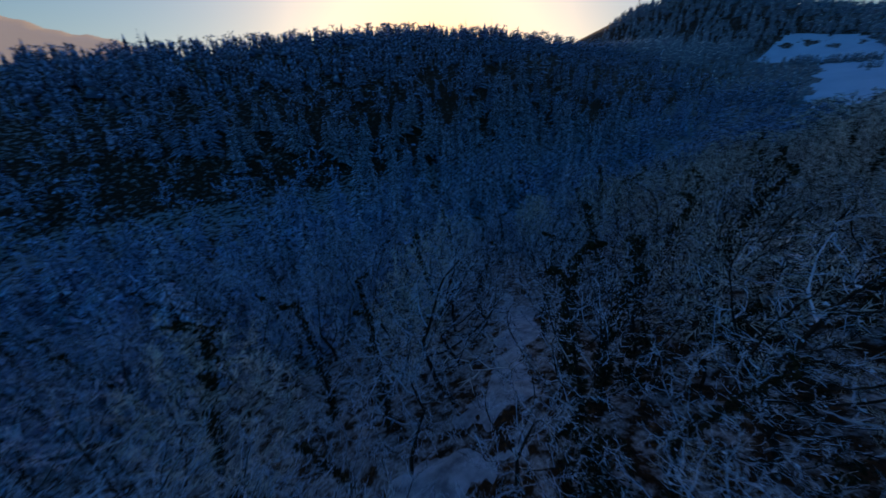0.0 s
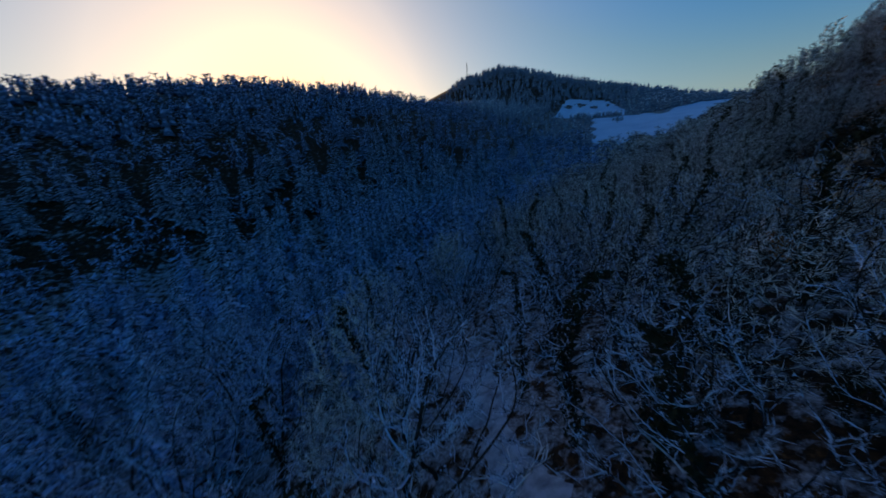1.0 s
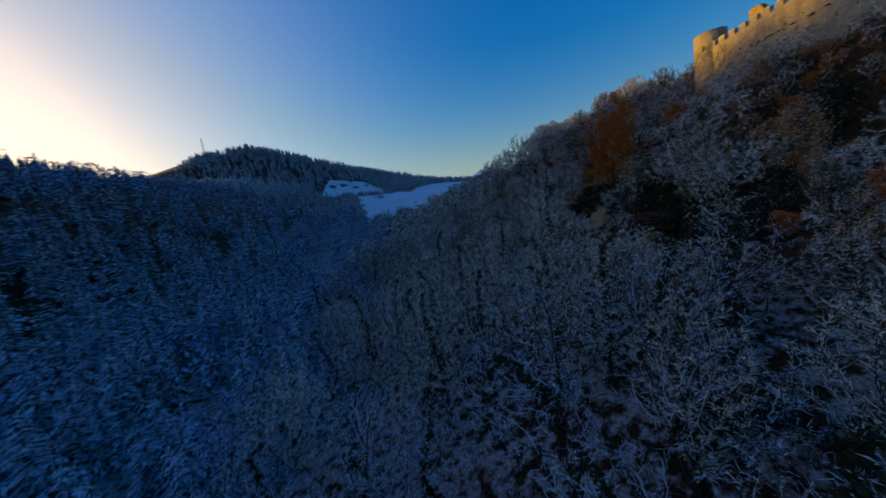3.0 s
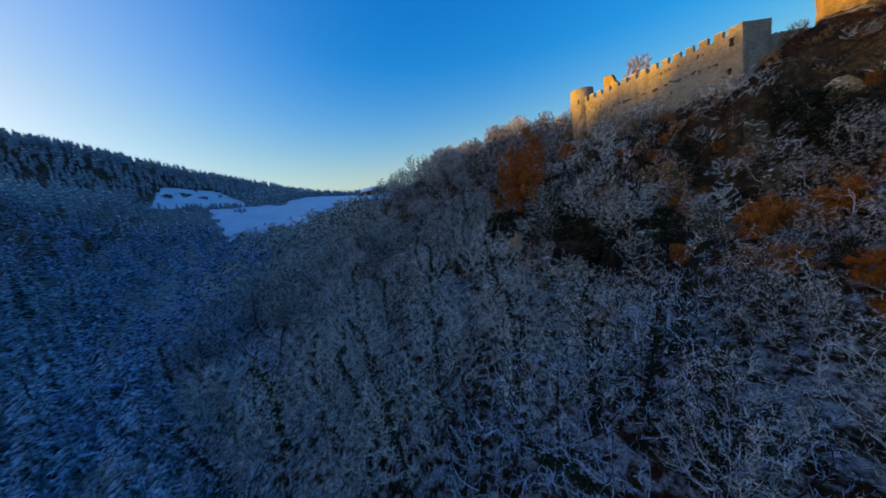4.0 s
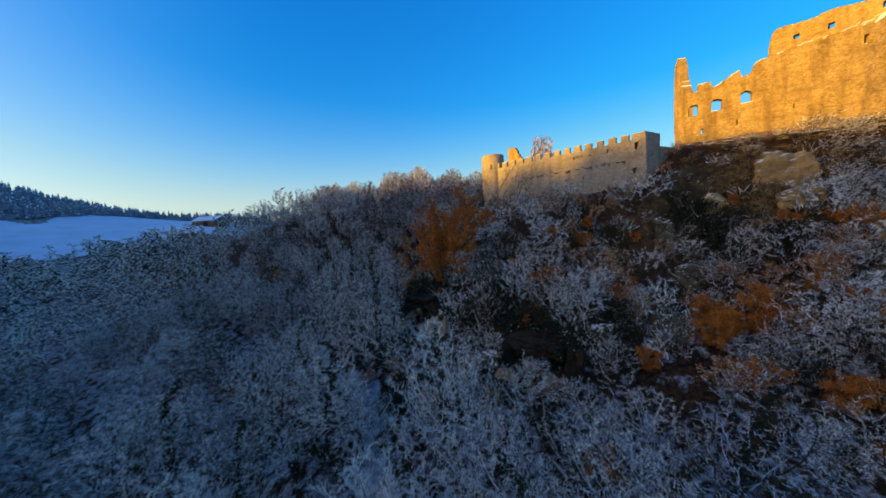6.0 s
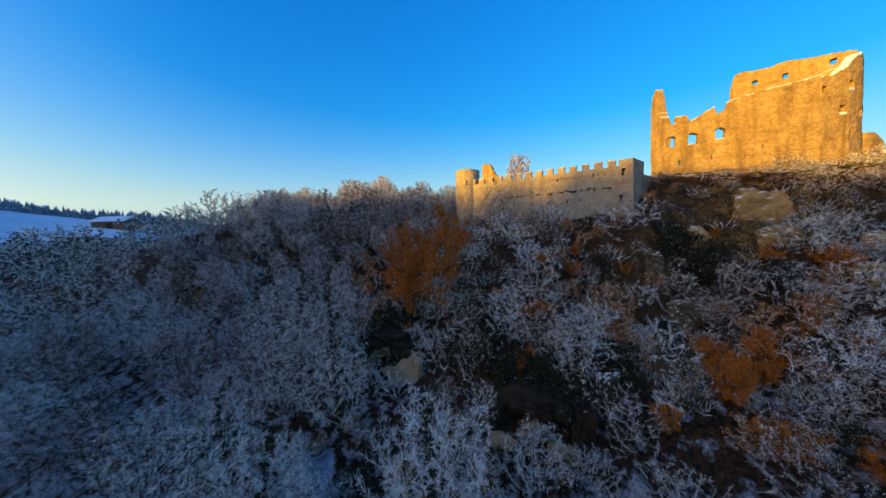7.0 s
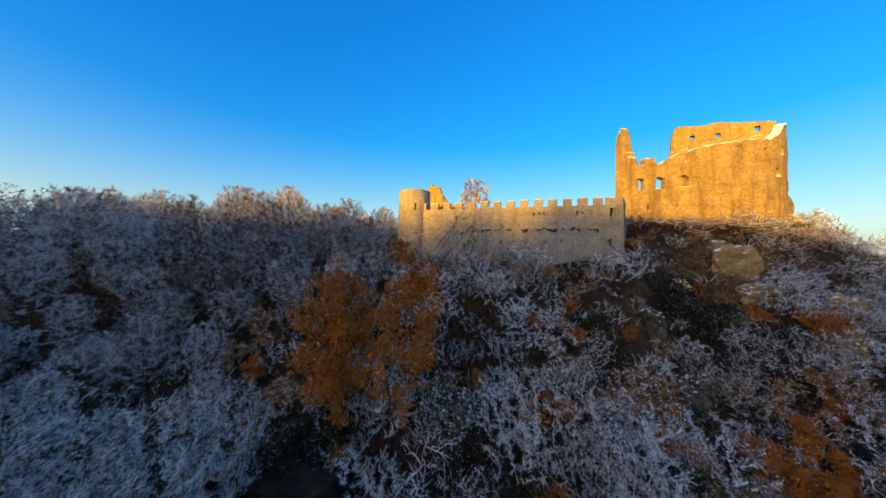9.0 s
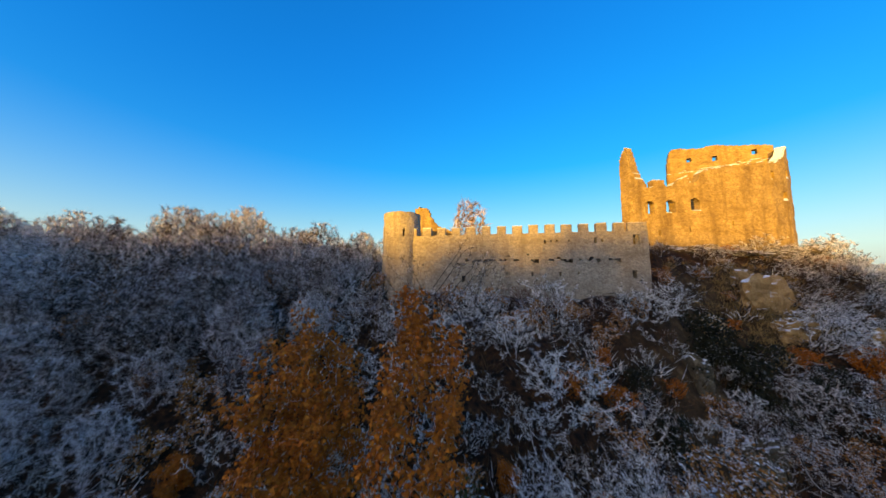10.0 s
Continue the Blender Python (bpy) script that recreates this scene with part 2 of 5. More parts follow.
# ---- ground ----
def smooth(a, b, v):
    t = np.clip((np.asarray(v, float) - a) / (b - a), 0, 1)
    return t * t * (3 - 2 * t)


def bell(x, y, cx, cy, rx, ry, turn=0.0):
    c, s = math.cos(radians(turn)), math.sin(radians(turn))
    u, v = (x - cx) * c + (y - cy) * s, (y - cy) * c - (x - cx) * s
    return np.exp(-(u / rx) ** 2 - (v / ry) ** 2)


def wobble(x, y):
    return (np.sin(x * 0.31 + 1.3 * np.sin(y * 0.17)) + np.sin(y * 0.37 + 1.1 * np.sin(x * 0.23) + 2.0)
            + 0.6 * np.sin(x * 0.71 + y * 0.53) + 0.5 * np.sin(x * 0.9 - y * 0.83 + 1.0)) * 0.3


def valley(x):
    """The valley's axis and floor along x."""
    return (np.interp(x, [-320, -200, -100, 0, 120], [-30, -42, -55, -62, -66]),
            np.interp(x, [-430, -390, -330, -280, -200, -100, 0, 200], [30, 20, 3, -12, -28, -42, -53, -60]))


def height(x, y):
    x, y = np.asarray(x, float), np.asarray(y, float)
    yv, zv = valley(x)
    crest = np.interp(x, [-420, -300, -180, -105, -78, -36, -8, 26, 33, 70, 120], [120, 90, 45, 30, 36, 49, 44, 37, 45.2, 46.5, 48])
    top = np.interp(x, [-420, -300, -180, -140, -105, -78, -36, -8, 25.5, 31, 58, 68, 90, 160], [20, 9, 2, -4, -7, 0.5, 3.4, -1, -1.5, 5.4, 5.4, 2, -8, -30])
    d = (y - yv) / (crest - yv)
    cliff = np.interp(d, [0, .12, .27, .42, .58, .68, .79, .87, .92, .955, .985, 1.0], [0, .05, .12, .21, .35, .44, .56, .635, .755, .865, .985, 1.0])
    even = np.interp(d, [0, .2, .35, .5, .67, .8, .9, 1.0], [0, .11, .22, .31, .46, .69, .87, 1.0])
    bank = np.interp(d, [0, .2, .4, .6, .74, .82, .9, 1.0], [0, .09, .21, .40, .57, .72, .88, 1.0])
    k, rocky = smooth(-45, -12, x), smooth(10, 26, x)
    near = zv + (top - zv) * ((cliff * rocky + bank * (1 - rocky)) * k + even * (1 - k))
    near = near + 3.0 * bell(x, y, 53, 32, 9, 6) - 3.0 * bell(x, y, 29, 27, 5, 7)
    # behind the crest the hill falls away again
    back = y - crest
    near = np.where(back > 0, top - 0.30 * np.clip(back - 22 - 40 * (1 - k), 0, 90), near)
    a = yv - y
    far = zv + np.interp(a, [0, 28, 48, 73, 118, 165, 185, 260, 600], [0, 1, 5, 13, 44, 73, 79, 78, 70]) * np.interp(
        x, [-420, -270, -200, -150, -60, 0, 60, 110, 200], [0.45, 0.78, 0.95, 1.06, 1.12, 1.08, 0.97, 0.90, 0.85])
    z = np.where(y > yv, near, far)
    # the far hill and its long falling ridge
    ridge = np.interp(y, [-600, -420, -320, -240, -205, -120, -50, 40, 150, 400], [70, 120, 143, 148, 138, 106, 81, 53, 19, 20])
    z = z + (ridge - z) * smooth(-415, -560, x)
    r = np.hypot(x, y)
    z = np.where(r > 700, z * (1 - smooth(750, 1600, r)) + 15 * smooth(750, 1600, r), z)
    rough = np.where(r < 160, 1.0, 0.4)
    return z + wobble(x, y) * rough * smooth(-0.02, 0.1, np.abs(d - 1.05))


def ground_mesh():
    fine_x, fine_y = np.arange(-150, 112, 2.2), np.arange(-150, 100, 2.2)
    out = lambda a, step: a + np.cumsum(step * 1.09 ** np.arange(1, 62))
    gx = np.concatenate([-out(150, 2.2)[::-1], fine_x, out(112, 2.2)])
    gy = np.concatenate([-out(150, 2.2)[::-1], fine_y, out(100, 2.2)])
    X, Y = np.meshgrid(gx, gy)
    Z = height(X, Y)
    n, k = len(gx), len(gy)
    verts = np.stack([X, Y, Z], -1).reshape(-1, 3)
    i = (np.arange(k - 1)[:, None] * n + np.arange(n - 1)).ravel()
    faces = np.stack([i, i + 1, i + n + 1, i + n], -1)
    me = bpy.data.meshes.new("ground")
    me.from_pydata(verts.tolist(), [], faces.tolist())
    me.shade_smooth()
    me.materials.append(GROUND)
    return tagged(new("ground", me), "snow-covered rocky hillside, valley and far hills", "ground", kind="structure")


ground_mesh()


# ---- building blocks ----
def part(name, geo, material, parent=None, label="", smooth_faces=False):
    """Links verts and faces as one mesh object under a thing."""
    me = bpy.data.meshes.new(name)
    if isinstance(geo, bmesh.types.BMesh):
        geo.to_mesh(me)
        geo.free()
    else:
        me.from_pydata([tuple(v) for v in geo[0]], [], geo[1])
    if smooth_faces:
        me.shade_smooth()
    me.materials.append(material)
    ob = new(name, me)
    ob.parent = parent
    return tagged(ob, label)


def empty(name, at, label, category, group=""):
    ob = new(name)
    ob.empty_display_size = 0.5
    ob.matrix_basis = at if isinstance(at, Matrix) else Matrix.Translation(at)
    return tagged(ob, label, category, group)


class Tubes:
    """Gathers tapering limbs and twigs into one list of verts and faces."""

    def __init__(self):
        self.v, self.f = [], []

    def limb(self, points, radii, n=3):
        first = len(self.v)
        for i, (p, r) in enumerate(zip(points, radii)):
            a = points[min(i + 1, len(points) - 1)] - points[max(i - 1, 0)]
            q = a.to_track_quat("Z", "Y")
            if i == len(points) - 1 and r == 0:
                self.v.append(p)
                tip, base = len(self.v) - 1, first + (i - 1) * n
                self.f += [(base + j, base + (j + 1) % n, tip) for j in range(n)]
                break
            for j in range(n):
                w = 2 * math.pi * j / n
                self.v.append(p + q @ Vector((r * math.cos(w), r * math.sin(w), 0)))
            if i:
                b = first + i * n
                self.f += [(b - n + j, b - n + (j + 1) % n, b + (j + 1) % n, b + j) for j in range(n)]

    def leaf(self, p, size, rng):
        """A small folded leaf clump: two triangles with a crease."""
        a = Vector((rng.gauss(0, 1), rng.gauss(0, 1), rng.gauss(0, 0.6))).normalized()
        b = a.cross(Vector((rng.gauss(0, 1), rng.gauss(0, 1), rng.gauss(0, 1)))).normalized()
        n = len(self.v)
        lift = a.cross(b) * size * 0.35
        self.v += [p, p + a * size + lift, p + b * size * 0.7, p - b * size * 0.7 + lift]
        self.f += [(n, n + 1, n + 2), (n, n + 3, n + 1)]

    def blade(self, p, along, length, width, rng):
        """A last thin twig: one sliver."""
        side = along.cross(Vector((rng.gauss(0, 1), rng.gauss(0, 1), rng.gauss(0, 1)))).normalized() * width
        n = len(self.v)
        self.v += [p - side, p + side, p + along * length]
        self.f.append((n, n + 1, n + 2))

    def sprig(self, p, along, length, width, rng):
        """A crooked twig: a narrow ribbon with a bend."""
        side = along.cross(Vector((rng.gauss(0, 1), rng.gauss(0, 1), rng.gauss(0, 1)))).normalized() * width
        q = p + (along + Vector((rng.gauss(0, 0.3), rng.gauss(0, 0.3), rng.gauss(0, 0.3)))) * length * 0.5
        n = len(self.v)
        self.v += [p - side, p + side, q + side * 0.8, q - side * 0.8, q + (along + Vector((rng.gauss(0, 0.4), rng.gauss(0, 0.4), rng.gauss(0, 0.4)))) * length * 0.5]
        self.f += [(n, n + 1, n + 2, n + 3), (n + 3, n + 2, n + 4)]
        return q

    def geo(self):
        return self.v, self.f


def way(rng, along, spread):
    """A way that leaves another one at about spread radians."""
    side = along.cross(Vector((rng.gauss(0, 1), rng.gauss(0, 1), rng.gauss(0, 1)))).normalized()
    return (along * math.cos(spread) + side * math.sin(spread)).normalized()


def grow(rng, start, along, length, segs, lift, wander):
    pts, d = [start.copy()], along.copy()
    for _ in range(segs):
        d = (d + Vector((rng.gauss(0, wander), rng.gauss(0, wander), rng.gauss(0, wander) + lift))).normalized()
        pts.append(pts[-1] + d * length / segs)
    return pts


def on(pts, f):
    f = f * (len(pts) - 1)
    i = min(int(f), len(pts) - 2)
    return pts[i].lerp(pts[i + 1], f - i), (pts[i + 1] - pts[i]).normalized()


def colony(seed, h, spread, low, points, step, stems, lobes):
    """Branches that grow towards scattered points of light in a lobed crown: nodes and the parent of each."""
    g = np.random.RandomState(seed)
    mid, tall = np.array([0, 0, h * (low + 1) / 2]), h * (1 - low) / 2
    d = g.normal(size=(points, 3)) + [0, 0, 0.4]
    d /= np.linalg.norm(d, axis=1)[:, None]
    lobe = np.array([1 + lobes * (0.34 * noise.noise(Vector(v) * 1.7 + Vector((seed * 3.1, 0, 0))) + 0.22 * noise.noise(Vector(v) * 3.9 + Vector((0, seed * 2.3, 0)))) for v in d])
    light = mid + d * [spread, spread, tall] * (lobe * g.uniform(0.08, 1.0, points) ** 0.38)[:, None]
    nodes, parent = [], []
    for k in range(stems):
        p = np.array([0, 0, -0.8]) + (g.normal(size=3) * [0.25, 0.25, 0] if stems > 1 else 0)
        lean = np.append(g.normal(size=2) * (0.10 if stems == 1 else 0.45), 1.0)
        last = -1
        while p[2] < h * (low + 0.12) or last < 0:
            nodes.append(p)
            parent.append(last)
            last = len(nodes) - 1
            lean = lean + np.append(g.normal(size=2) * 0.12, 0)
            p = p + lean / np.linalg.norm(lean) * step * 1.2
    near, best = np.zeros(points, int), np.full(points, 1e9)
    fresh = 0
    for _ in range(70):
        for i in range(fresh, len(nodes)):
            q = np.sum((light - nodes[i]) ** 2, axis=1)
            m = q < best
            best[m], near[m] = q[m], i
        keep = best > (1.7 * step) ** 2
        light, near, best = light[keep], near[keep], best[keep]
        fresh = len(nodes)
        if not len(light) or fresh > 4 * points:
            break
        for i in np.unique(near):
            pull = light[near == i] - nodes[i]
            pull = (pull / np.linalg.norm(pull, axis=1)[:, None]).sum(0) + g.normal(size=3) * 0.28
            nodes.append(nodes[i] + pull / (np.linalg.norm(pull) + 1e-6) * step * g.uniform(0.85, 1.15))
            parent.append(int(i))
    return nodes, parent


def frost_tree(seed, h, spread, low=0.3, points=420, step=0.5, stems=1, lobes=1.0, spray=5, twig=0.7, wide=0.026, tip=0.011, leaves=0, leaf=0.2, pads=0.0, pad=0.2, sides=5):
    """A leafless tree: trunk and limbs in one mesh, branches and twigs in another, leaves in a third."""
    rng = random.Random(seed)
    wood, fine, leafy = Tubes(), Tubes(), Tubes()
    nodes, parent = colony(seed, h, spread, low, points, step, stems, lobes)
    nodes = [Vector(p) for p in nodes]
    kids = [[] for _ in nodes]
    for i, p in enumerate(parent):
        if p >= 0:
            kids[p].append(i)
    thick = [0.0] * len(nodes)
    for i in range(len(nodes) - 1, -1, -1):
        thick[i] = max(tip, sum(thick[k] ** 2.05 for k in kids[i]) ** 0.488)
    main = [max(k, key=lambda c: thick[c]) if k else -1 for k in kids]
    trunk = []
    for i, p in enumerate(parent):
        if p >= 0 and main[p] == i:
            continue
        chain = [p] if p >= 0 else []
        k = i
        while k >= 0:
            chain.append(k)
            k = main[k]
        if len(chain) < 2:
            continue
        pts = [nodes[c] for c in chain]
        rad = [thick[c] for c in chain]
        if p >= 0:
            rad[0] = min(rad[0], rad[1] * 1.15)
        elif not trunk:
            trunk = pts
            rad[0] *= 1.3
        rad[-1] = 0.0
        if rad[1] > 0.055 and len(pts) > 2:
            wood.limb(pts, rad, sides if rad[1] > 0.12 else 3)
        elif len(pts) > 2 or wide < 0.04:
            fine.limb(pts, rad, 3)
    ends = [i for i in range(len(nodes)) if thick[i] < 3.0 * tip and parent[i] >= 0]
    for i in ends:
        p, a = nodes[i], (nodes[i] - nodes[parent[i]]).normalized()
        a = (a + Vector((0, 0, 0.12))).normalized()
        for _ in range(spray):
            q = p.lerp(nodes[parent[i]], rng.random())
            b = way(rng, a, rng.uniform(0.25, 1.05))
            if rng.random() < 0.2:
                fine.sprig(q, b, twig * rng.uniform(0.6, 1.25), wide, rng)
            else:
                fine.blade(q, b, twig * rng.uniform(0.5, 1.2), wide, rng)
        for _ in range(int(pads + rng.random())):
            fine.leaf(p + Vector((rng.gauss(0, 0.2), rng.gauss(0, 0.2), rng.gauss(0.05, 0.15))) * step * 2, pad * rng.uniform(0.5, 1.1), rng)
        for _ in range(int(leaves * (0.35 + 1.3 * max(0.0, 0.5 + noise.noise(p * 0.7 + Vector((seed, 0, 0))))))):
            leafy.leaf(p + Vector((rng.gauss(0, 1), rng.gauss(0, 1), rng.gauss(-0.15, 0.8))) * step * 0.7, leaf * rng.uniform(0.6, 1.3), rng)
    return wood, fine, leafy, trunk


def ivy_on(trunk, number, size, wide, rng):
    """Evergreen leaves that wrap a trunk."""
    ivy = Tubes()
    for _ in range(number):
        f = rng.uniform(0.02, 0.97)
        p, d = on(trunk, f)
        a = rng.uniform(0, 6.28)
        ivy.leaf(p + Vector((math.cos(a), math.sin(a), 0)) * rng.uniform(0.12, wide) * (1.15 - 0.6 * f), size * rng.uniform(0.7, 1.2), rng)
    return ivy


def spruce(seed, h, tiers=12, arms=9, combs=3):
    """A slim conifer: drooping boughs, each a folded spray with hanging side shoots."""
    rng = random.Random(seed)
    wood, needles = Tubes(), Tubes()
    wood.limb([Vector((0, 0, -0.8)), Vector((0, 0, h * 0.5)), Vector((0, 0, h))], [0.013 * h + 0.05, 0.008 * h, 0.0], 5)
    for i in range(tiers):
        f = (i + 0.3) / tiers
        z = h * (0.06 + 0.93 * f)
        reach = h * 0.20 * (1 - f) ** 0.85 * (1 + 0.22 * math.sin(i * 2.1 + seed)) + 0.25
        count = max(4, round(arms * (1 - 0.5 * f)))
        for j in range(count):
            az = 2 * math.pi * (j + 0.5 * (i % 2)) / count + rng.uniform(-0.3, 0.3)
            L = reach * rng.uniform(0.6, 1.2)
            out, side = Vector((math.cos(az), math.sin(az), 0)), Vector((-math.sin(az), math.cos(az), 0))
            zz = z + rng.uniform(-0.35, 0.35) * h / tiers
            drop = rng.uniform(0.3, 0.55)
            root, tip = Vector((0, 0, zz)), out * L + Vector((0, 0, zz - drop * L))
            mid = out * L * 0.55 + Vector((0, 0, zz - 0.28 * drop * L))
            w = L * rng.uniform(0.13, 0.2)
            n = len(needles.v)
            hang = Vector((0, 0, -0.16 * L))
            needles.v += [root, mid + side * w + hang, mid - side * w + hang, mid, tip]
            needles.f += [(n, n + 3, n + 1), (n, n + 2, n + 3), (n + 3, n + 4, n + 1), (n + 3, n + 2, n + 4)]
            for k in range(combs):
                p = root.lerp(mid, 0.5 + 0.5 * (k + 1) / combs) if k % 2 else mid.lerp(tip, (k + 1) / (combs + 1))
                for turn in (-1, 1):
                    e = p + (out * 0.5 + side * turn * rng.uniform(0.6, 1.1)) * L * 0.30 + Vector((0, 0, -0.14 * L))
                    m = len(needles.v)
                    needles.v += [p - out * 0.07 * L, p + out * 0.07 * L, e]
                    needles.f.append((m, m + 1, m + 2))
    return wood, needles


def plant(kind, label, group, pieces):
    """One tree as a thing, out of named pieces."""
    ob = empty(kind, (0, 0, 0), label, "shrub" if kind.split("_")[-1] in ("shrub", "bush", "thicket") else "tree", group)
    for name, tubes, material in pieces:
        if tubes.v:
            part(name, tubes.geo(), material, ob)
    return ob


def put(ob, x, y, size, turn, sink=0.0, tall=1.0):
    z = float(height(x, y)) - sink
    return Matrix.LocRotScale((x, y, z), Euler((0, 0, turn)), (size, size, size * tall))


def cone_fir(seed, h):
    """A small solid fir for the far distance: three jagged skirts."""
    g = random.Random(seed)
    t = Tubes()
    for k in range(3):
        low, high, r = h * (0.08 + 0.26 * k), h * (0.5 + 0.25 * k), h * (0.21 - 0.055 * k)
        n = len(t.v)
        for j in range(7):
            a = 2 * math.pi * j / 7
            q = r * g.uniform(0.7, 1.2)
            t.v.append(Vector((q * math.cos(a), q * math.sin(a), low + g.uniform(-0.05, 0.05) * h)))
        t.v.append(Vector((0, 0, min(high, h))))
        t.f += [(n + j, n + (j + 1) % 7, n + 7) for j in range(7)]
    return t


def tuft(seed, blades=62, reach=1.2):
    """Low brush: many thin stems that fan out from the ground."""
    g = random.Random(seed)
    t = Tubes()
    for _ in range(blades):
        a, r = g.uniform(0, 6.28), reach * math.sqrt(g.random()) * 0.8
        p = Vector((r * math.cos(a), r * math.sin(a), g.uniform(-0.3, 0.5)))
        d = Vector((math.cos(a) * g.uniform(0.0, 0.9) + g.gauss(0, 0.3), math.sin(a) * g.uniform(0, 0.9) + g.gauss(0, 0.3), g.uniform(0.5, 1.1))).normalized()
        t.sprig(p, d, g.uniform(0.4, 1.0) * reach, 0.035, g)
    return t

# ---- castle ----
def along(points):
    """A plan line: place and outward normal (to its right) at a length u."""
    pts = [Vector((x, y)) for x, y in points]
    lens = [0.0]
    for a, b in zip(pts, pts[1:]):
        lens.append(lens[-1] + (b - a).length)
    normals = []
    for i, p in enumerate(pts):
        d = Vector((0, 0))
        if i:
            d += (p - pts[i - 1]).normalized()
        if i < len(pts) - 1:
            d += (pts[i + 1] - p).normalized()
        d.normalize()
        normals.append(Vector((d.y, -d.x)))

    def at(u):
        u = min(max(u, 0), lens[-1])
        i = max(k for k in range(len(lens) - 1) if lens[k] <= u + 1e-9)
        f = (u - lens[i]) / (lens[i + 1] - lens[i])
        return pts[i].lerp(pts[i + 1], f), normals[i].lerp(normals[i + 1], f).normalized()

    return at, lens[-1]


def masonry(points, low, high, inside, thick, cell=0.25, rough=0.06, batter=0.0, seed=0):
    """A rough stone wall along a plan line, with openings and a broken top, where inside(u, z) holds."""
    at, length = along(points)
    nu, nz = max(1, round(length / cell)), max(1, round((high - low) / cell))
    us, zs = [length * i / nu for i in range(nu + 1)], [low + (high - low) * k / nz for k in range(nz + 1)]
    full = [[inside((us[i] + us[i + 1]) / 2, (zs[k] + zs[k + 1]) / 2) for k in range(nz)] for i in range(nu)]
    verts, faces, ids = [], [], {}

    def vert(i, k, side):
        if (i, k, side) not in ids:
            p, n = at(us[i])
            z = zs[k]
            w = noise.noise_vector((p.x * 1.3 + seed, p.y * 1.3 + 7 * side, z * 1.3))
            w2 = noise.noise((p.x * 0.35, p.y * 0.35 + 5 * side, z * 0.35))
            off = (0 if side == 0 else -thick) + (1 if side == 0 else -1) * (rough * (w.x + 1.5 * w2) + batter * (high - z))
            ids[i, k, side] = len(verts)
            verts.append((p.x + n.x * off + w.y * cell * 0.25, p.y + n.y * off, z + w.z * cell * 0.3))
        return ids[i, k, side]

    is_in = lambda i, k: 0 <= i < nu and 0 <= k < nz and full[i][k]
    for i in range(nu):
        for k in range(nz):
            if not full[i][k]:
                continue
            faces.append((vert(i, k, 0), vert(i + 1, k, 0), vert(i + 1, k + 1, 0), vert(i, k + 1, 0)))
            faces.append((vert(i, k, 1), vert(i, k + 1, 1), vert(i + 1, k + 1, 1), vert(i + 1, k, 1)))
            if not is_in(i - 1, k):
                faces.append((vert(i, k, 0), vert(i, k + 1, 0), vert(i, k + 1, 1), vert(i, k, 1)))
            if not is_in(i + 1, k):
                faces.append((vert(i + 1, k, 0), vert(i + 1, k, 1), vert(i + 1, k + 1, 1), vert(i + 1, k + 1, 0)))
            if not is_in(i, k - 1):
                faces.append((vert(i, k, 0), vert(i, k, 1), vert(i + 1, k, 1), vert(i + 1, k, 0)))
            if not is_in(i, k + 1):
                faces.append((vert(i, k + 1, 0), vert(i + 1, k + 1, 0), vert(i + 1, k + 1, 1), vert(i, k + 1, 1)))
    return verts, faces


def snow_line(points, low, high, inside, thick, cell, seed, bare=-0.1, heavy=(99, 99)):
    """Uneven snow along the top of a wall built with the same shape."""
    at, length = along(points)
    nu, nz = max(1, round(length / cell)), max(1, round((high - low) / cell))
    verts, faces = [], []
    for i in range(nu):
        for k in range(nz):
            u, z = length * (i + 0.5) / nu, low + (high - low) * (k + 0.5) / nz
            if not inside(u, z) or inside(u, z + (high - low) / nz) or (noise.noise((u * 0.6, z * 0.3, seed)) < bare and not heavy[0] < u < heavy[1]):
                continue
            top = low + (high - low) * (k + 1) / nz
            n0 = len(verts)
            for e in (-0.55, 0.55):
                p, n = at(u + e * length / nu)
                lift = 0.045 + 0.06 * noise.noise((u * 1.3 + e, seed, 2.0)) + (0.28 if heavy[0] < u < heavy[1] else 0)
                for off, dz in ((0.07, -0.05), (0.03, lift), (-thick + 0.1, lift * 1.2), (-thick - 0.02, -0.04)):
                    verts.append((p.x + n.x * off, p.y + n.y * off, top + dz))
            faces += [(n0 + j, n0 + j + 4, n0 + j + 5, n0 + j + 1) for j in range(3)]
            faces += [(n0, n0 + 1, n0 + 2, n0 + 3), (n0 + 7, n0 + 6, n0 + 5, n0 + 4)]
    return verts, faces


def arch(u, z, cu, w, sill, spring, rise):
    """Whether a place lies in an arched opening."""
    if abs(u - cu) > w / 2 or z < sill:
        return False
    return z < spring + rise * math.sqrt(max(0, 1 - ((u - cu) / (w / 2)) ** 2))


def ragged(u, seed, size=0.3):
    return size * noise.noise((u * 0.9, seed, 0.3)) + size * 0.5 * noise.noise((u * 2.7, seed, 4.1))


castle = empty("castle_keep", (45, 50, 5), "ruined sunlit castle keep of pale limestone with empty windows", "castle")


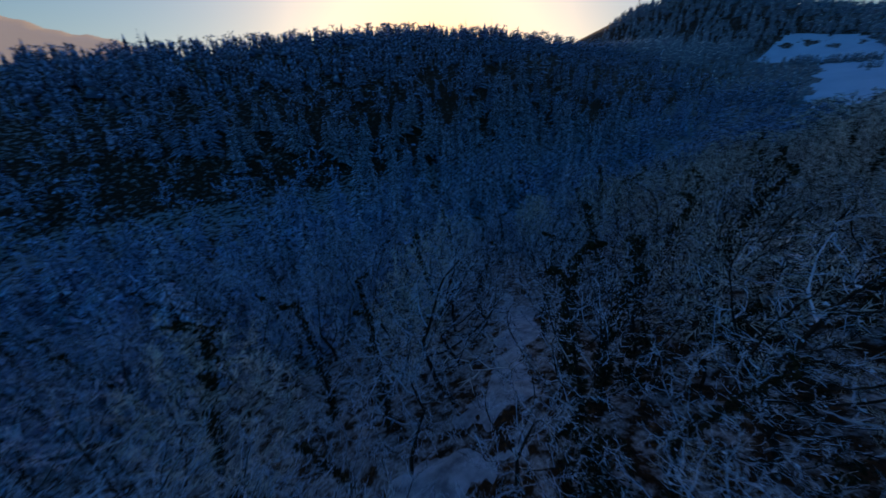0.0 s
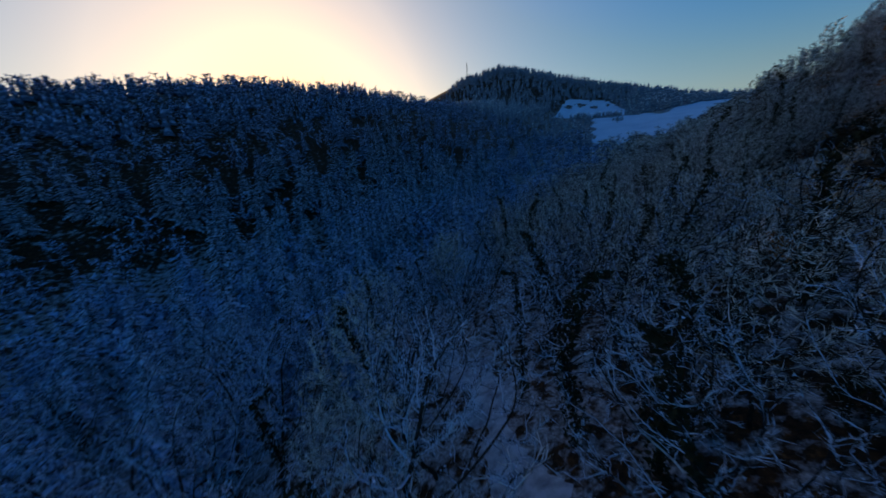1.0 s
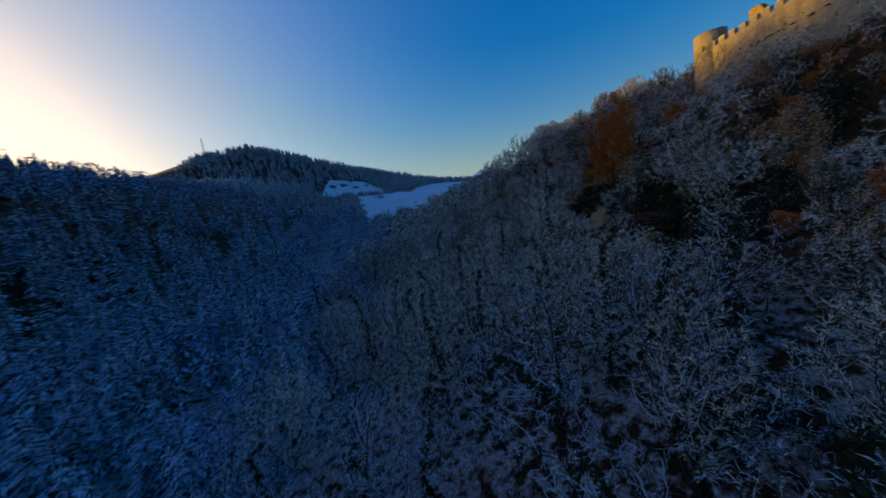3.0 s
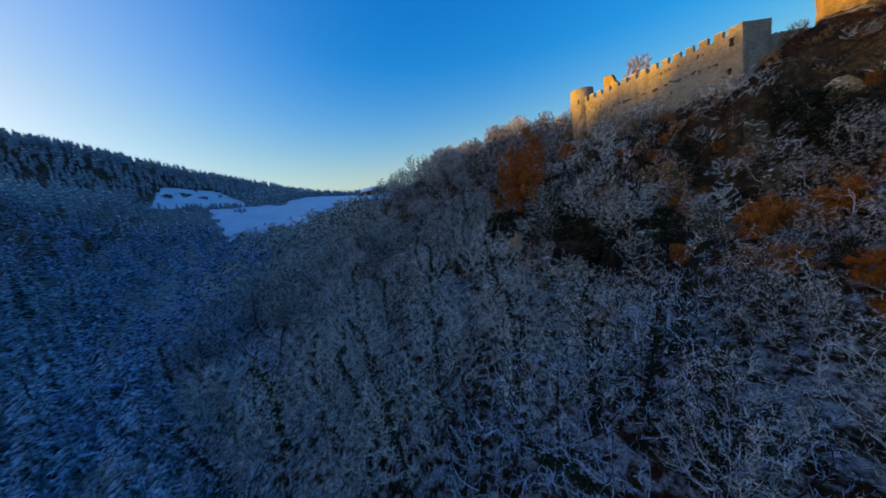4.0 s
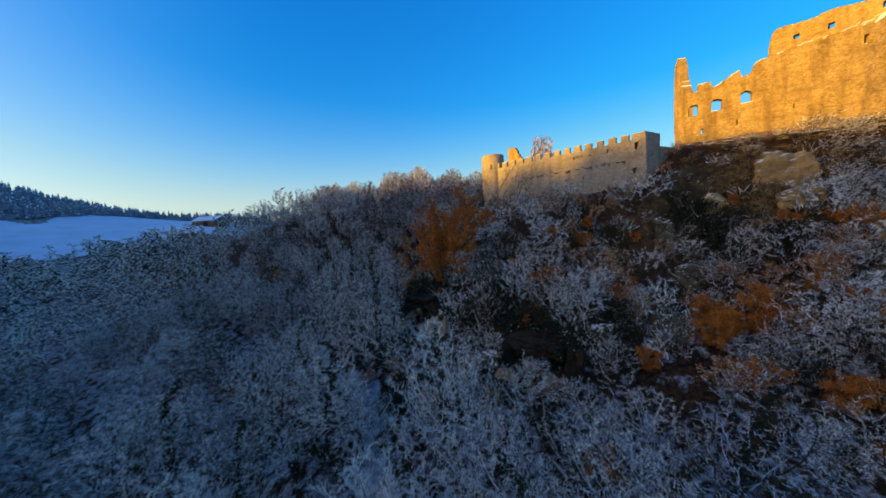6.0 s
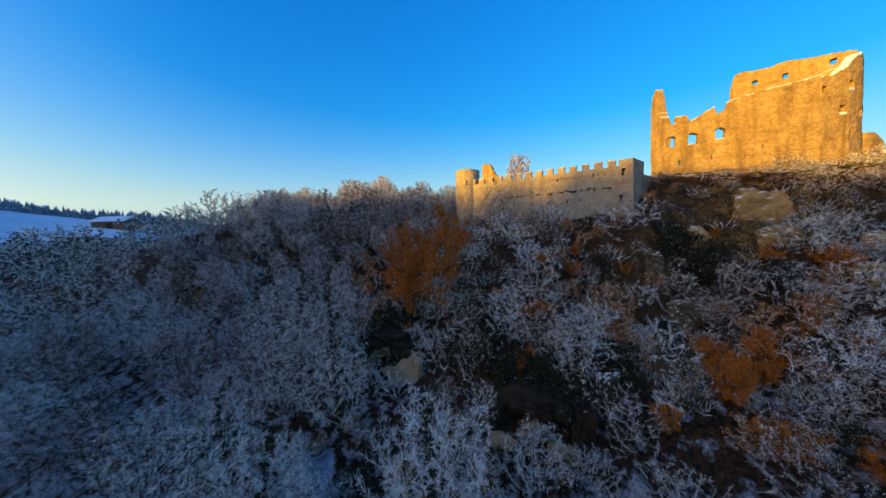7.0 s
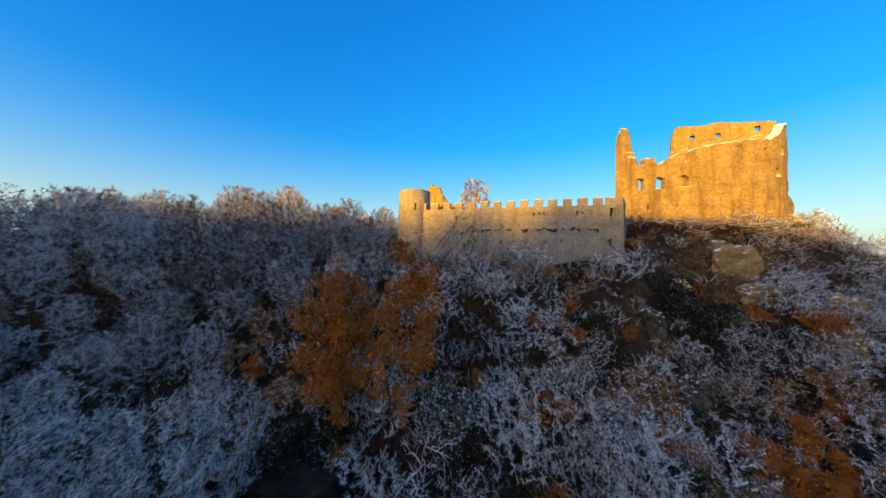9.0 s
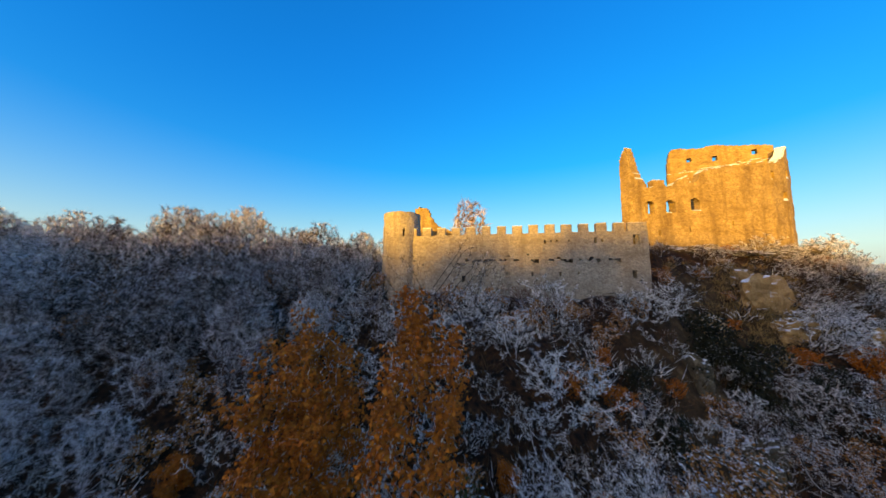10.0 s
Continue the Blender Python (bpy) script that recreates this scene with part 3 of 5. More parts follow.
def build_keep():
    local = Matrix.Translation((-45, -50, -5))

    def add(name, points, low, high, inside, thick, cell, rough, seed, label="", bare=0.08, heavy=(99, 99)):
        ob = part(name, masonry(points, low, high, inside, thick, cell, rough, 0.0, seed), STONE, castle, label)
        ob.data.transform(local)
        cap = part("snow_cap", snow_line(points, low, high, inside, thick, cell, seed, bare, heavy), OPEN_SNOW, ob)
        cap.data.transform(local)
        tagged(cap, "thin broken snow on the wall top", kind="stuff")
        return ob

    def front(u, z):
        u = u + 1.9
        edge = np.interp(u, [0, 1.2, 2.2, 2.6, 3.9, 4.0, 5.9, 6.0, 7.0, 8.2, 9.6, 9.9, 10.2, 11.4, 11.8, 12.4, 16.5, 21.5, 25.5, 27.5, 29, 31.5, 34],
                         [16.6, 16.2, 15.6, 15.5, 15.6, 16.8, 16.8, 15.7, 15.9, 16.9, 17.5, 16.5, 16.3, 16.9, 18.2, 18.5, 19.3, 19.9, 20.2, 21.6, 23.2, 24.2, 24.3])
        if z > edge + ragged(u, 1.0, 0.22):
            return False
        for cu, w, sill, spring, rise in ((3.3, 1.5, 11.1, 12.7, 0.55), (6.6, 1.6, 11.4, 12.9, 0.55), (10.6, 1.6, 11.8, 13.2, 0.6)):
            if arch(u, z, cu, w, sill, spring, rise):
                return False
        for cu, cz in ((4.6, 8.0), (9.4, 8.6), (16.4, 9.6)):
            if abs(u - cu) < 0.16 and abs(z - cz) < 0.42:
                return False
        for cu, cz, w, t in ((28.4, 18.6, 0.4, 0.8), (27.0, 14.6, 0.45, 0.7), (30.4, 14.2, 0.3, 0.6), (24.3, 17.9, 0.35, 0.7), (31.2, 18.4, 0.25, 0.5)):
            if abs(u - cu) < w and abs(z - cz) < t:
                return False
        return True

    line = [(32.9, 46.95), (40, 46.6), (50, 46.4), (55, 46.8), (58.7, 47.8), (61.1, 49.2), (62.3, 50.9), (63.0, 53.2)]
    add("front_wall", line, 3.2, 25, front, 1.25, 0.19, 0.07, 1, "sunlit pale limestone wall with three arched windows", 0.08, (24.6, 28.2))

    def left(u, z):
        edge = np.interp(u, [0, 0.6, 1.3, 1.7, 2.3, 3.0, 3.6], [21.6, 22.6, 23.4, 21.6, 19.2, 17.4, 16.4])
        return z < edge + ragged(u, 2.0, 0.35)

    add("side_wall", [(31.8, 50.4), (32.9, 46.95)], 3.2, 24.5, left, 1.5, 0.22, 0.09, 2, "tall jagged remnant of a side wall")

    def back(u, z):
        edge = np.interp(u, [0, 3, 6, 8, 11, 13.5, 15.4, 15.9, 16.4], [25.8, 26.6, 27.2, 27.9, 27.6, 28.1, 28.2, 27.4, 24.5])
        if z > edge + ragged(u, 3.0, 0.14):
            return False
        for cu, cz in ((2.6, 25.2), (8.4, 25.2), (12.6, 25.4)):
            if abs(u - cu) < 0.42 and abs(z - cz) < 0.5:
                return False
        return True

    add("back_wall", [(63.0, 53.2), (56.8, 57.4), (48.9, 61.4)], 4, 28.6, back, 1.2, 0.2, 0.06, 3, "high back wall with small square windows")
    add("inner_ledge", [(47.5, 59.5), (55.6, 55.2), (61.0, 51.5)], 4, 23.6, lambda u, z: z < 22.6 + 0.03 * u + ragged(u, 6.0, 0.3), 0.9, 0.35, 0.05, 8, "inner wall top with a snow line", -0.3)
    add("outer_remnant", [(62.4, 52.4), (64.6, 52.8), (67.0, 54.2), (69.4, 56.4)], 0.5, 12.2,
                                 lambda u, z: z < np.interp(u, [0, 1.6, 3.2, 4.6, 6.2, 7.4, 8], [11.2, 11.7, 11.5, 10.6, 8.8, 6.6, 5]) + ragged(u, 4.0, 0.2), 1.4, 0.3, 0.08, 4, "low rounded remnant of an outer wall")


build_keep()

# the curtain wall with its merlons
WALL = ((26.0, 36.2), (-5.0, 42.83))
curtain = empty("curtain_wall", (10, 39, 0), "long crenellated stone curtain wall on the slope", "castle wall")


def build_curtain():
    def body(u, z):
        if z > 6.45:
            return False
        v = 31.7 - u
        if arch(v, z, 1.3, 0.75, 4.7, 5.7, 0.35) or (abs(v - 1.75) < 0.16 and 0.5 < z < 1.6):
            return False
        for cv, cz in ((10.6, 1.0), (14.2, 1.0), (17.4, 1.0), (23.2, 0.4), (6.2, 5.4), (12.4, 5.2)):
            if abs(v - cv) < 0.14 and abs(z - cz) < 0.3:
                return False
        if abs(z - 2.85 - 0.25 * noise.noise((v * 0.5, 0, 0))) < 0.22 and 2.6 < v < 23 and noise.noise((v * 1.9, z * 2.5, 7.0)) > 0.12:
            return False
        if 0.6 < z < 5.6 and noise.noise((v * 2.3, z * 2.3, 9.0)) > 0.62:
            return False
        return True

    ob = part("wall_body", masonry([WALL[1], (10, 39.62), WALL[0]], -9, 6.5, body, 1.6, 0.25, 0.08, 0.012, 5), WALLSTONE, curtain)
    ob.data.transform(Matrix.Translation((-10, -39, 0)))
    # unseen backing added behind the openings so that they stay dark
    lining = part("lining", masonry([(WALL[1][0] + 0.3, WALL[1][1] + 1.3), (WALL[0][0] + 0.1, WALL[0][1] + 1.4)], -9, 6.3, lambda u, z: True, 0.35, 0.8, 0.03, 0, 15), WALLSTONE, curtain)
    lining.data.transform(Matrix.Translation((-10, -39, 0)))
    at, length = along([WALL[1], WALL[0]])
    turn = math.atan2(WALL[0][1] - WALL[1][1], WALL[0][0] - WALL[1][0])
    end = part("end_wall", masonry([WALL[0], (27.4, 38.6), (28.4, 40.4)], -9, 7.6, lambda u, z: z < 7.5, 1.4, 0.3, 0.06, 0, 6), WALLSTONE, curtain)
    end.data.transform(Matrix.Translation((-10, -39, 0)))
    joined = part("link_wall", masonry([(27.6, 39.2), (31.2, 44.6), (32.0, 47.2)], -6, 5.4, lambda u, z: z < 5.1 + 0.06 * u + ragged(u, 5.0, 0.2), 1.3, 0.3, 0.07, 0, 7), WALLSTONE, curtain)
    joined.data.transform(Matrix.Translation((-10, -39, 0)))

    def merlon(w, h, seed):
        bm = bmesh.new()
        bmesh.ops.create_cube(bm, size=1.0, matrix=Matrix.Diagonal((w, 0.75, h, 1)))
        bmesh.ops.bevel(bm, geom=bm.edges[:], offset=0.05, segments=1, affect="EDGES")
        bmesh.ops.subdivide_edges(bm, edges=[e for e in bm.edges if e.calc_length() > 0.4], cuts=2, use_grid_fill=True)
        for v in bm.verts:
            v.co += noise.noise_vector(v.co * 2.1 + Vector((seed * 3.7, 0, 0))) * 0.06
        return bm

    for k in range(14):
        u = length - (2.6 + 2.11 * k) - 0.65
        p, n = at(u)
        ob = part("merlon", merlon(1.25 + 0.08 * math.sin(k * 2.3), 1.15, k), WALLSTONE, curtain)
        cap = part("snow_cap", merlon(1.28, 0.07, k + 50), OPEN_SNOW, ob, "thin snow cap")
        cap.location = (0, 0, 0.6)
        c = p - n * 0.42
        ob.matrix_basis = Matrix.Translation((c.x - 10, c.y - 39, 7.0 + 0.05 * math.sin(k * 1.7))) @ Matrix.Rotation(turn, 4, "Z")
    p, n = at(length - 1.1)
    ob = part("end_merlon", merlon(2.1, 1.2, 31), WALLSTONE, curtain)
    c = p - n * 0.6
    ob.matrix_basis = Matrix.Translation((c.x - 10, c.y - 39, 7.02)) @ Matrix.Rotation(turn, 4, "Z")


build_curtain()


def build_towers():
    ring = [(-5.8 + 2.75 * math.cos(a), 44.6 + 2.75 * math.sin(a)) for a in [2 * math.pi * i / 24 for i in range(25)]]
    tower = empty("round_tower", (-5.8, 44.6, 0), "low round tower with a flat broken top", "tower")
    ob = part("tower_wall", masonry(ring, -7, 10.3, lambda u, z: z < 10.0 + ragged(u, 9.0, 0.15) and not (abs(u - 13.4) < 0.2 and abs(z - 6.9) < 0.5), 0.9, 0.28, 0.06, 0.008, 9), WALLSTONE, tower)
    ob.data.transform(Matrix.Translation((5.8, -44.6, 0)))
    deck = bmesh.new()
    bmesh.ops.create_circle(deck, cap_ends=True, segments=24, radius=2.0)
    bmesh.ops.translate(deck, verts=deck.verts, vec=(0, 0, 9.3))
    solid = bmesh.ops.extrude_face_region(deck, geom=deck.faces[:])
    bmesh.ops.translate(deck, verts=[v for v in solid["geom"] if isinstance(v, bmesh.types.BMVert)], vec=(0, 0, -0.4))
    part("tower_floor", deck, WALLSTONE, tower)
    stump = empty("tower_stump", (-2, 54, 0), "square wall stump with a slanting broken top", "castle wall")

    def shape(u, z):
        return z < np.interp(u, [0, 2.4, 2.7, 3.6, 5.2, 7.5], [13.2, 13.4, 12.2, 10.6, 9.4, 8.6]) + ragged(u, 11.0, 0.15)

    ob = part("stump_wall", masonry([(-4.6, 56.2), (-4.6, 53.2), (-2.2, 52.8), (3.0, 52.4)], -3, 13.8,
                                    lambda u, z: z < (13.3 if u < 5.4 else float(np.interp(u, [5.4, 5.8, 6.6, 8.2, 10.8], [13.3, 12.2, 10.6, 9.4, 8.6]))) + ragged(u, 11.0, 0.15), 1.2, 0.28, 0.06, 0, 12), STONE, stump)
    ob.data.transform(Matrix.Translation((2, -54, 0)))


build_towers()

# ---- trees ----
rng = random.Random(7)
# the camera's flight line over the wood, under which the crowns stay low
CAMERA_LINE = [Vector(p) for p in ((65, -4, -18), (64, -9, -19), (63, -13, -20), (59, -22, -19), (55, -26, -18), (40, -35, -13), (36, -35, -11), (26, -32, -9), (15, -24, -6), (11, -20, -5), (8, -17, -4), (3, -9, -2), (1, -4, -1), (-0, -1, -0))]


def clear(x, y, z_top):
    """Whether a crown of that height stays well under or beside the camera's flight line."""
    for a, b in zip(CAMERA_LINE, CAMERA_LINE[1:]):
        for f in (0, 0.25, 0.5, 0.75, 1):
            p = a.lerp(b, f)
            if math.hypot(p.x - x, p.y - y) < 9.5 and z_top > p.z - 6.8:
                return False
    return True


FROST = ("leafless frost-covered deciduous tree on the snowy slope", "frosted trees on the castle slope")
def kept(kind, label, group, made, bark, twigs, leaves=None, ivy=None):
    wood, fine, leafy, trunk = made
    pieces = [("trunk", wood, bark), ("crown", fine, twigs)]
    if leaves:
        pieces.append(("foliage", leafy, leaves))
    if ivy:
        pieces.append(("ivy", ivy_on(trunk, *ivy, rng), IVY))
    return plant(kind, label, group, pieces)


models = []
for i, (h, spread) in enumerate(((15, 4.6), (16.5, 4.4), (14, 5.0), (17, 4.9))):
    made = frost_tree(11 + i, h, spread, low=0.26, points=820, step=0.42, spray=9, twig=0.62, wide=0.020, tip=0.010, pads=0.7, pad=0.12)
    label = "leafless frosted tree with a dark ivy-clad trunk" if i in (1, 3) else FROST[0]
    models.append((kept("frosted_tree", label, FROST[1], made, BARK, TWIG, ivy=(520, 0.26, 0.6) if i in (1, 3) else None), h))
plain_models = []
for i, (h, spread) in enumerate(((12.5, 4.5), (13, 4.2), (12, 4.8), (11.5, 4.6), (13.5, 4.4))):
    made = frost_tree(171 + i, h, spread, low=0.12, points=520, step=0.48, spray=15, twig=0.95, wide=0.026, tip=0.009, pads=0.5, pad=0.13, lobes=0.6, sides=4)
    plain_models.append((kept("frosted_tree", FROST[0], FROST[1], made, BARK, TWIG_RIME), h))
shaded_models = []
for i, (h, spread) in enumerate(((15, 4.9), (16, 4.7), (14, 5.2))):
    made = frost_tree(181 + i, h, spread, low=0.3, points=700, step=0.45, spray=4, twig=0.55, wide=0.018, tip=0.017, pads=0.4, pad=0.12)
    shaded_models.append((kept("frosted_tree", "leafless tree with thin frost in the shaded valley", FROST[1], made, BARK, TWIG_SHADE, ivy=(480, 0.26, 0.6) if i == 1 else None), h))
cliff_models = []
for i, (h, spread) in enumerate(((10, 3.9), (11.5, 3.7), (8.5, 4.2))):
    made = frost_tree(191 + i, h, spread, low=0.10, points=520, step=0.36, stems=1 + i % 2, lobes=1.6, spray=9, twig=0.47, wide=0.019, tip=0.010, pads=1.0, pad=0.13)
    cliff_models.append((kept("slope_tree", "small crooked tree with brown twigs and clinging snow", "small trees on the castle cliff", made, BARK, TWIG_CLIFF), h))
shrubs = []
for i, (h, spread) in enumerate(((5.6, 2.9), (4.8, 3.2), (5.0, 2.6))):
    made = frost_tree(31 + i, h, spread, low=0.02, points=200, step=0.33, stems=3, lobes=1.5, spray=9, tip=0.008, twig=0.45, wide=0.020, pads=1.1, pad=0.14, sides=3)
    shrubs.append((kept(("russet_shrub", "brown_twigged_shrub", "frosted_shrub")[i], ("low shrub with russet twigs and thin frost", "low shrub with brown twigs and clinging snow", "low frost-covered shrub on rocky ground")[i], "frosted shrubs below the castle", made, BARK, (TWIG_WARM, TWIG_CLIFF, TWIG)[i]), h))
white_shrub = [(kept("white_shrub", "low shrub white with frost", "frosted shrubs below the castle",
                     frost_tree(37, 5.2, 3.2, low=0.02, points=260, step=0.32, stems=3, lobes=1.5, spray=10, tip=0.008, twig=0.45, wide=0.021, pads=1.6, pad=0.14, sides=3), BARK, TWIG_WHITE), 5.2)]
rusty = []
for i, (h, spread, low, points) in enumerate(((17.2, 3.9, 0.10, 500), (9, 3.2, 0.04, 220), (19.5, 2.9, 0.38, 330))):
    made = frost_tree(41 + i, h, spread, low=low, points=points, step=0.5, lobes=1.7, spray=3, twig=0.5, wide=0.024, leaves=30, leaf=0.2, pads=0.15, pad=0.15)
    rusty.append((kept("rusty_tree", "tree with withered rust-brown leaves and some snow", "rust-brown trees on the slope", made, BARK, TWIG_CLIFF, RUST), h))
russet = (kept("russet_tree", "small tree with russet leaves under clinging snow", "rust-brown trees on the slope",
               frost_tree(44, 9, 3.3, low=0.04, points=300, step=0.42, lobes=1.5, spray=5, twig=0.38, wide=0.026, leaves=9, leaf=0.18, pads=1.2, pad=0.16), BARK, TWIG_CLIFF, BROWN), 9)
rust_bush = []
for i in range(2):
    made = frost_tree(46 + i, 4.4, 2.3 + 0.5 * i, low=0.02, points=90, step=0.42, stems=3, lobes=2.0, spray=3, twig=0.45, leaves=16, leaf=0.22, sides=3)
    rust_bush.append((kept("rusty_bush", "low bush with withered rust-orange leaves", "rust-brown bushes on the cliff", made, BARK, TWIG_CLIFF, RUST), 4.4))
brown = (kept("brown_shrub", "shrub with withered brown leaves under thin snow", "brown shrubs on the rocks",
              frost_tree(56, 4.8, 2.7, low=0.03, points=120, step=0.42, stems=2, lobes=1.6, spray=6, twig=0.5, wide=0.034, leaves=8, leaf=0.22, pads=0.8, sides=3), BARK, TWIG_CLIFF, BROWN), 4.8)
olive = (kept("olive_bush", "olive-green leafy bush dusted with snow", "green bushes on the slope",
              frost_tree(51, 7, 2.3, low=0.03, points=150, step=0.45, stems=2, lobes=1.6, spray=2, twig=0.45, leaves=12, leaf=0.17, sides=3), BARK, TWIG_WARM, OLIVE), 7)
# ivy thickets; some stand in for shaded recesses of the cliff
thickets = []
for i, (h, spread) in enumerate(((4.5, 2.5), (6, 2.2))):
    made = frost_tree(151 + i, h, spread, low=0.03, points=120, step=0.42, stems=3, lobes=1.6, spray=2, twig=0.4, leaves=13, leaf=0.2, pads=0.6, pad=0.13, sides=3)
    thickets.append((kept("dark_thicket", "dark evergreen ivy thicket with specks of snow", "dark thickets on the cliff", made, BARK, TWIG_DARK, IVY), h))
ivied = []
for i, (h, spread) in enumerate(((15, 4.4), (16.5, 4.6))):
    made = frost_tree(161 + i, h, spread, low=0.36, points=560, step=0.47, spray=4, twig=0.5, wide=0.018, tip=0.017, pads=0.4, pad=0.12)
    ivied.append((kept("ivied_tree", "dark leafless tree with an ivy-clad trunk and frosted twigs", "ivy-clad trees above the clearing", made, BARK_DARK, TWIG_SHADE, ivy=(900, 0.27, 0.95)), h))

used = set()


def stand(model, x, y, size, turn, sink=0.0, tall=1.0):
    """The first of a model is moved to its place, the others are copies."""
    ob = model[0]
    m = put(ob, x, y, size, turn, sink, tall)
    if ob.name in used:
        return copy_thing(ob, m)
    used.add(ob.name)
    ob.matrix_basis = m
    return ob


def taken(x, y, spots, gap):
    return any((x - a) ** 2 + (y - b) ** 2 < gap * gap for a, b in spots)


spots = [(-5, 16.2), (-5.3, 14.4), (-5.2, 12.6), (-4.9, 11), (-4.5, 9.4), (-4.2, 7.8), (39.8, 37.4), (38.6, 35.6), (40.4, 35.2), (29.6, 13.8), (28.4, 11.6), (27.2, 9.6), (20.2, 19), (19.4, 16.6), (26, 17.5), (25.2, 15), (-7.5, 13), (-9.6, 12.4), (-3, 12.2), (-6.8, 10.8), (-2.4, 9.4), (-8.8, 10), (-11.6, 12.6), (-6, 13.4), (-0.8, 6.6), (-3, 5.6), (-1.6, 7.8), (-6.4, 8.6)]
# single trees that stand out
for model, x, y, size in ((rusty[0], -8.6, 19.6, 1.0), (rusty[2], -1.3, 17.0, 1.0), (rusty[1], -3.0, 31.4, 0.55), (rusty[1], -12.5, 25, 0.6), (rusty[1], -20, 24, 0.7),
                          (rusty[1], 23.2, 26.0, 0.55), (rusty[1], 16.8, 31.2, 0.5), (rusty[1], 31.2, 23.4, 0.6), (rusty[1], 31, 16.2, 1.0), (rusty[1], 33.4, 19.4, 0.8), (rusty[1], 21.5, 21.5, 0.75), (rusty[1], 39.4, 11.6, 0.85),
                          (rusty[1], 41, 7.6, 0.8), (rusty[1], 36, 20.5, 0.7), (olive, 2.0, 18.4, 1.2), (rusty[1], 24, 31, 0.45), (rusty[1], -17, 20, 0.6), (rusty[1], 46, 20, 0.8),
                          (rusty[1], 24.5, 13, 0.7), (olive, 27, 15, 0.7), (rusty[1], 5, 23, 0.5), (rusty[1], 38, 38.5, 0.4), (rusty[1], 43, 27, 0.6)):
    stand(model, x, y, size, rng.uniform(0, 6.28))
    spots.append((x, y))
for model, x, y, size in ((cliff_models[0], 11, 18, 1.0), (cliff_models[1], 16, 13.5, 0.9), (cliff_models[2], 13.4, 15.6, 0.9), (russet, 20.6, 21.6, 1.0), (russet, 23.6, 19.6, 0.6),
                          (white_shrub[0], 18.2, 20.2, 1.2), (white_shrub[0], 16.6, 17.2, 1.1), (white_shrub[0], 7, 19.4, 1.0), (white_shrub[0], 11, 25.2, 1.0), (white_shrub[0], -3.5, 20.6, 0.9), (white_shrub[0], -6.6, 10.6, 0.6), (white_shrub[0], -10.4, 11.2, 0.6),
                          (thickets[0], 31, 35.5, 1.1), (thickets[1], 34, 36, 1.0), (thickets[0], 36.5, 34.6, 1.2), (thickets[1], 33.4, 33.4, 1.1), (thickets[0], 29.6, 33.4, 1.0),
                          (thickets[1], 12.6, 12.2, 1.2), (thickets[0], 15.4, 10.8, 1.2), (thickets[0], 9.6, 12.4, 1.1), (thickets[1], -9, 18.2, 0.8), (thickets[0], -11.6, 17.4, 1.0),
                          (rusty[1], 37.6, 25.0, 0.62), (rusty[1], 38.8, 22.8, 0.5), (russet, 44, 27, 0.7), (russet, 47, 31, 0.6), (white_shrub[0], 25.6, 21.4, 1.1), (white_shrub[0], 42, 31, 1.0), (white_shrub[0], 49, 29, 1.1)):
    stand(model, x, y, size, rng.uniform(0, 6.28), 0.2)
    spots.append((x, y))
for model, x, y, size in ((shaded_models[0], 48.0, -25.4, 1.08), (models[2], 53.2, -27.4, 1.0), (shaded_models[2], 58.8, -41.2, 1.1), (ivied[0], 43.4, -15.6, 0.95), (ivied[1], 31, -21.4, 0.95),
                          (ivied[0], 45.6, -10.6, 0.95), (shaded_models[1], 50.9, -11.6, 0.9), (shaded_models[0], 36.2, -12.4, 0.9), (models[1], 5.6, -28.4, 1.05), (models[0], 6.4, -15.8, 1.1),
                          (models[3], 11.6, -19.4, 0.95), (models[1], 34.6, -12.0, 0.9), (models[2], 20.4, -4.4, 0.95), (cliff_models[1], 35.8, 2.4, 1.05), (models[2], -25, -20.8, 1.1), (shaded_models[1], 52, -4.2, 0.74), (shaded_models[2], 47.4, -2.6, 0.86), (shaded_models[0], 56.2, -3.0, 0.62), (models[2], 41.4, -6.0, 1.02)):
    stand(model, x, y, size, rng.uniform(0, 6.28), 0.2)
    spots.append((x, y))
TRACK = [(62, -13), (52, -16.5), (45, -20), (38, -25), (30, -32)]


def off_path(x, y):
    best = 99.0
    for (ax, ay), (bx, by) in zip(TRACK, TRACK[1:]):
        t = min(1, max(0, ((x - ax) * (bx - ax) + (y - ay) * (by - ay)) / ((bx - ax) ** 2 + (by - ay) ** 2)))
        best = min(best, math.hypot(ax + t * (bx - ax) - x, ay + t * (by - ay) - y))
    return best


# the slope below the castle: tall trees low down, shrubs on the rocks
def sprinkle(number, box, gap, choose, spots):
    made = tries = 0
    while made < number and tries < number * 30:
        tries += 1
        x, y = rng.uniform(box[0], box[2]), rng.uniform(box[1], box[3])
        if taken(x, y, spots, gap) or off_path(x, y) < 2.4:
            continue
        pick = choose(x, y)
        if pick is None:
            continue
        model, size = pick
        z = float(height(x, y))
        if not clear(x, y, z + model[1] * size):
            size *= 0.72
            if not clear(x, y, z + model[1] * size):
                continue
        stand(model, x, y, size, rng.uniform(0, 6.28), 0.2)
        spots.append((x, y))
        made += 1


def wall_line(x):
    return float(np.interp(x, [-20, -8, -5, 26, 32, 60, 80], [46, 41.5, 41, 35, 44.5, 46, 46]))


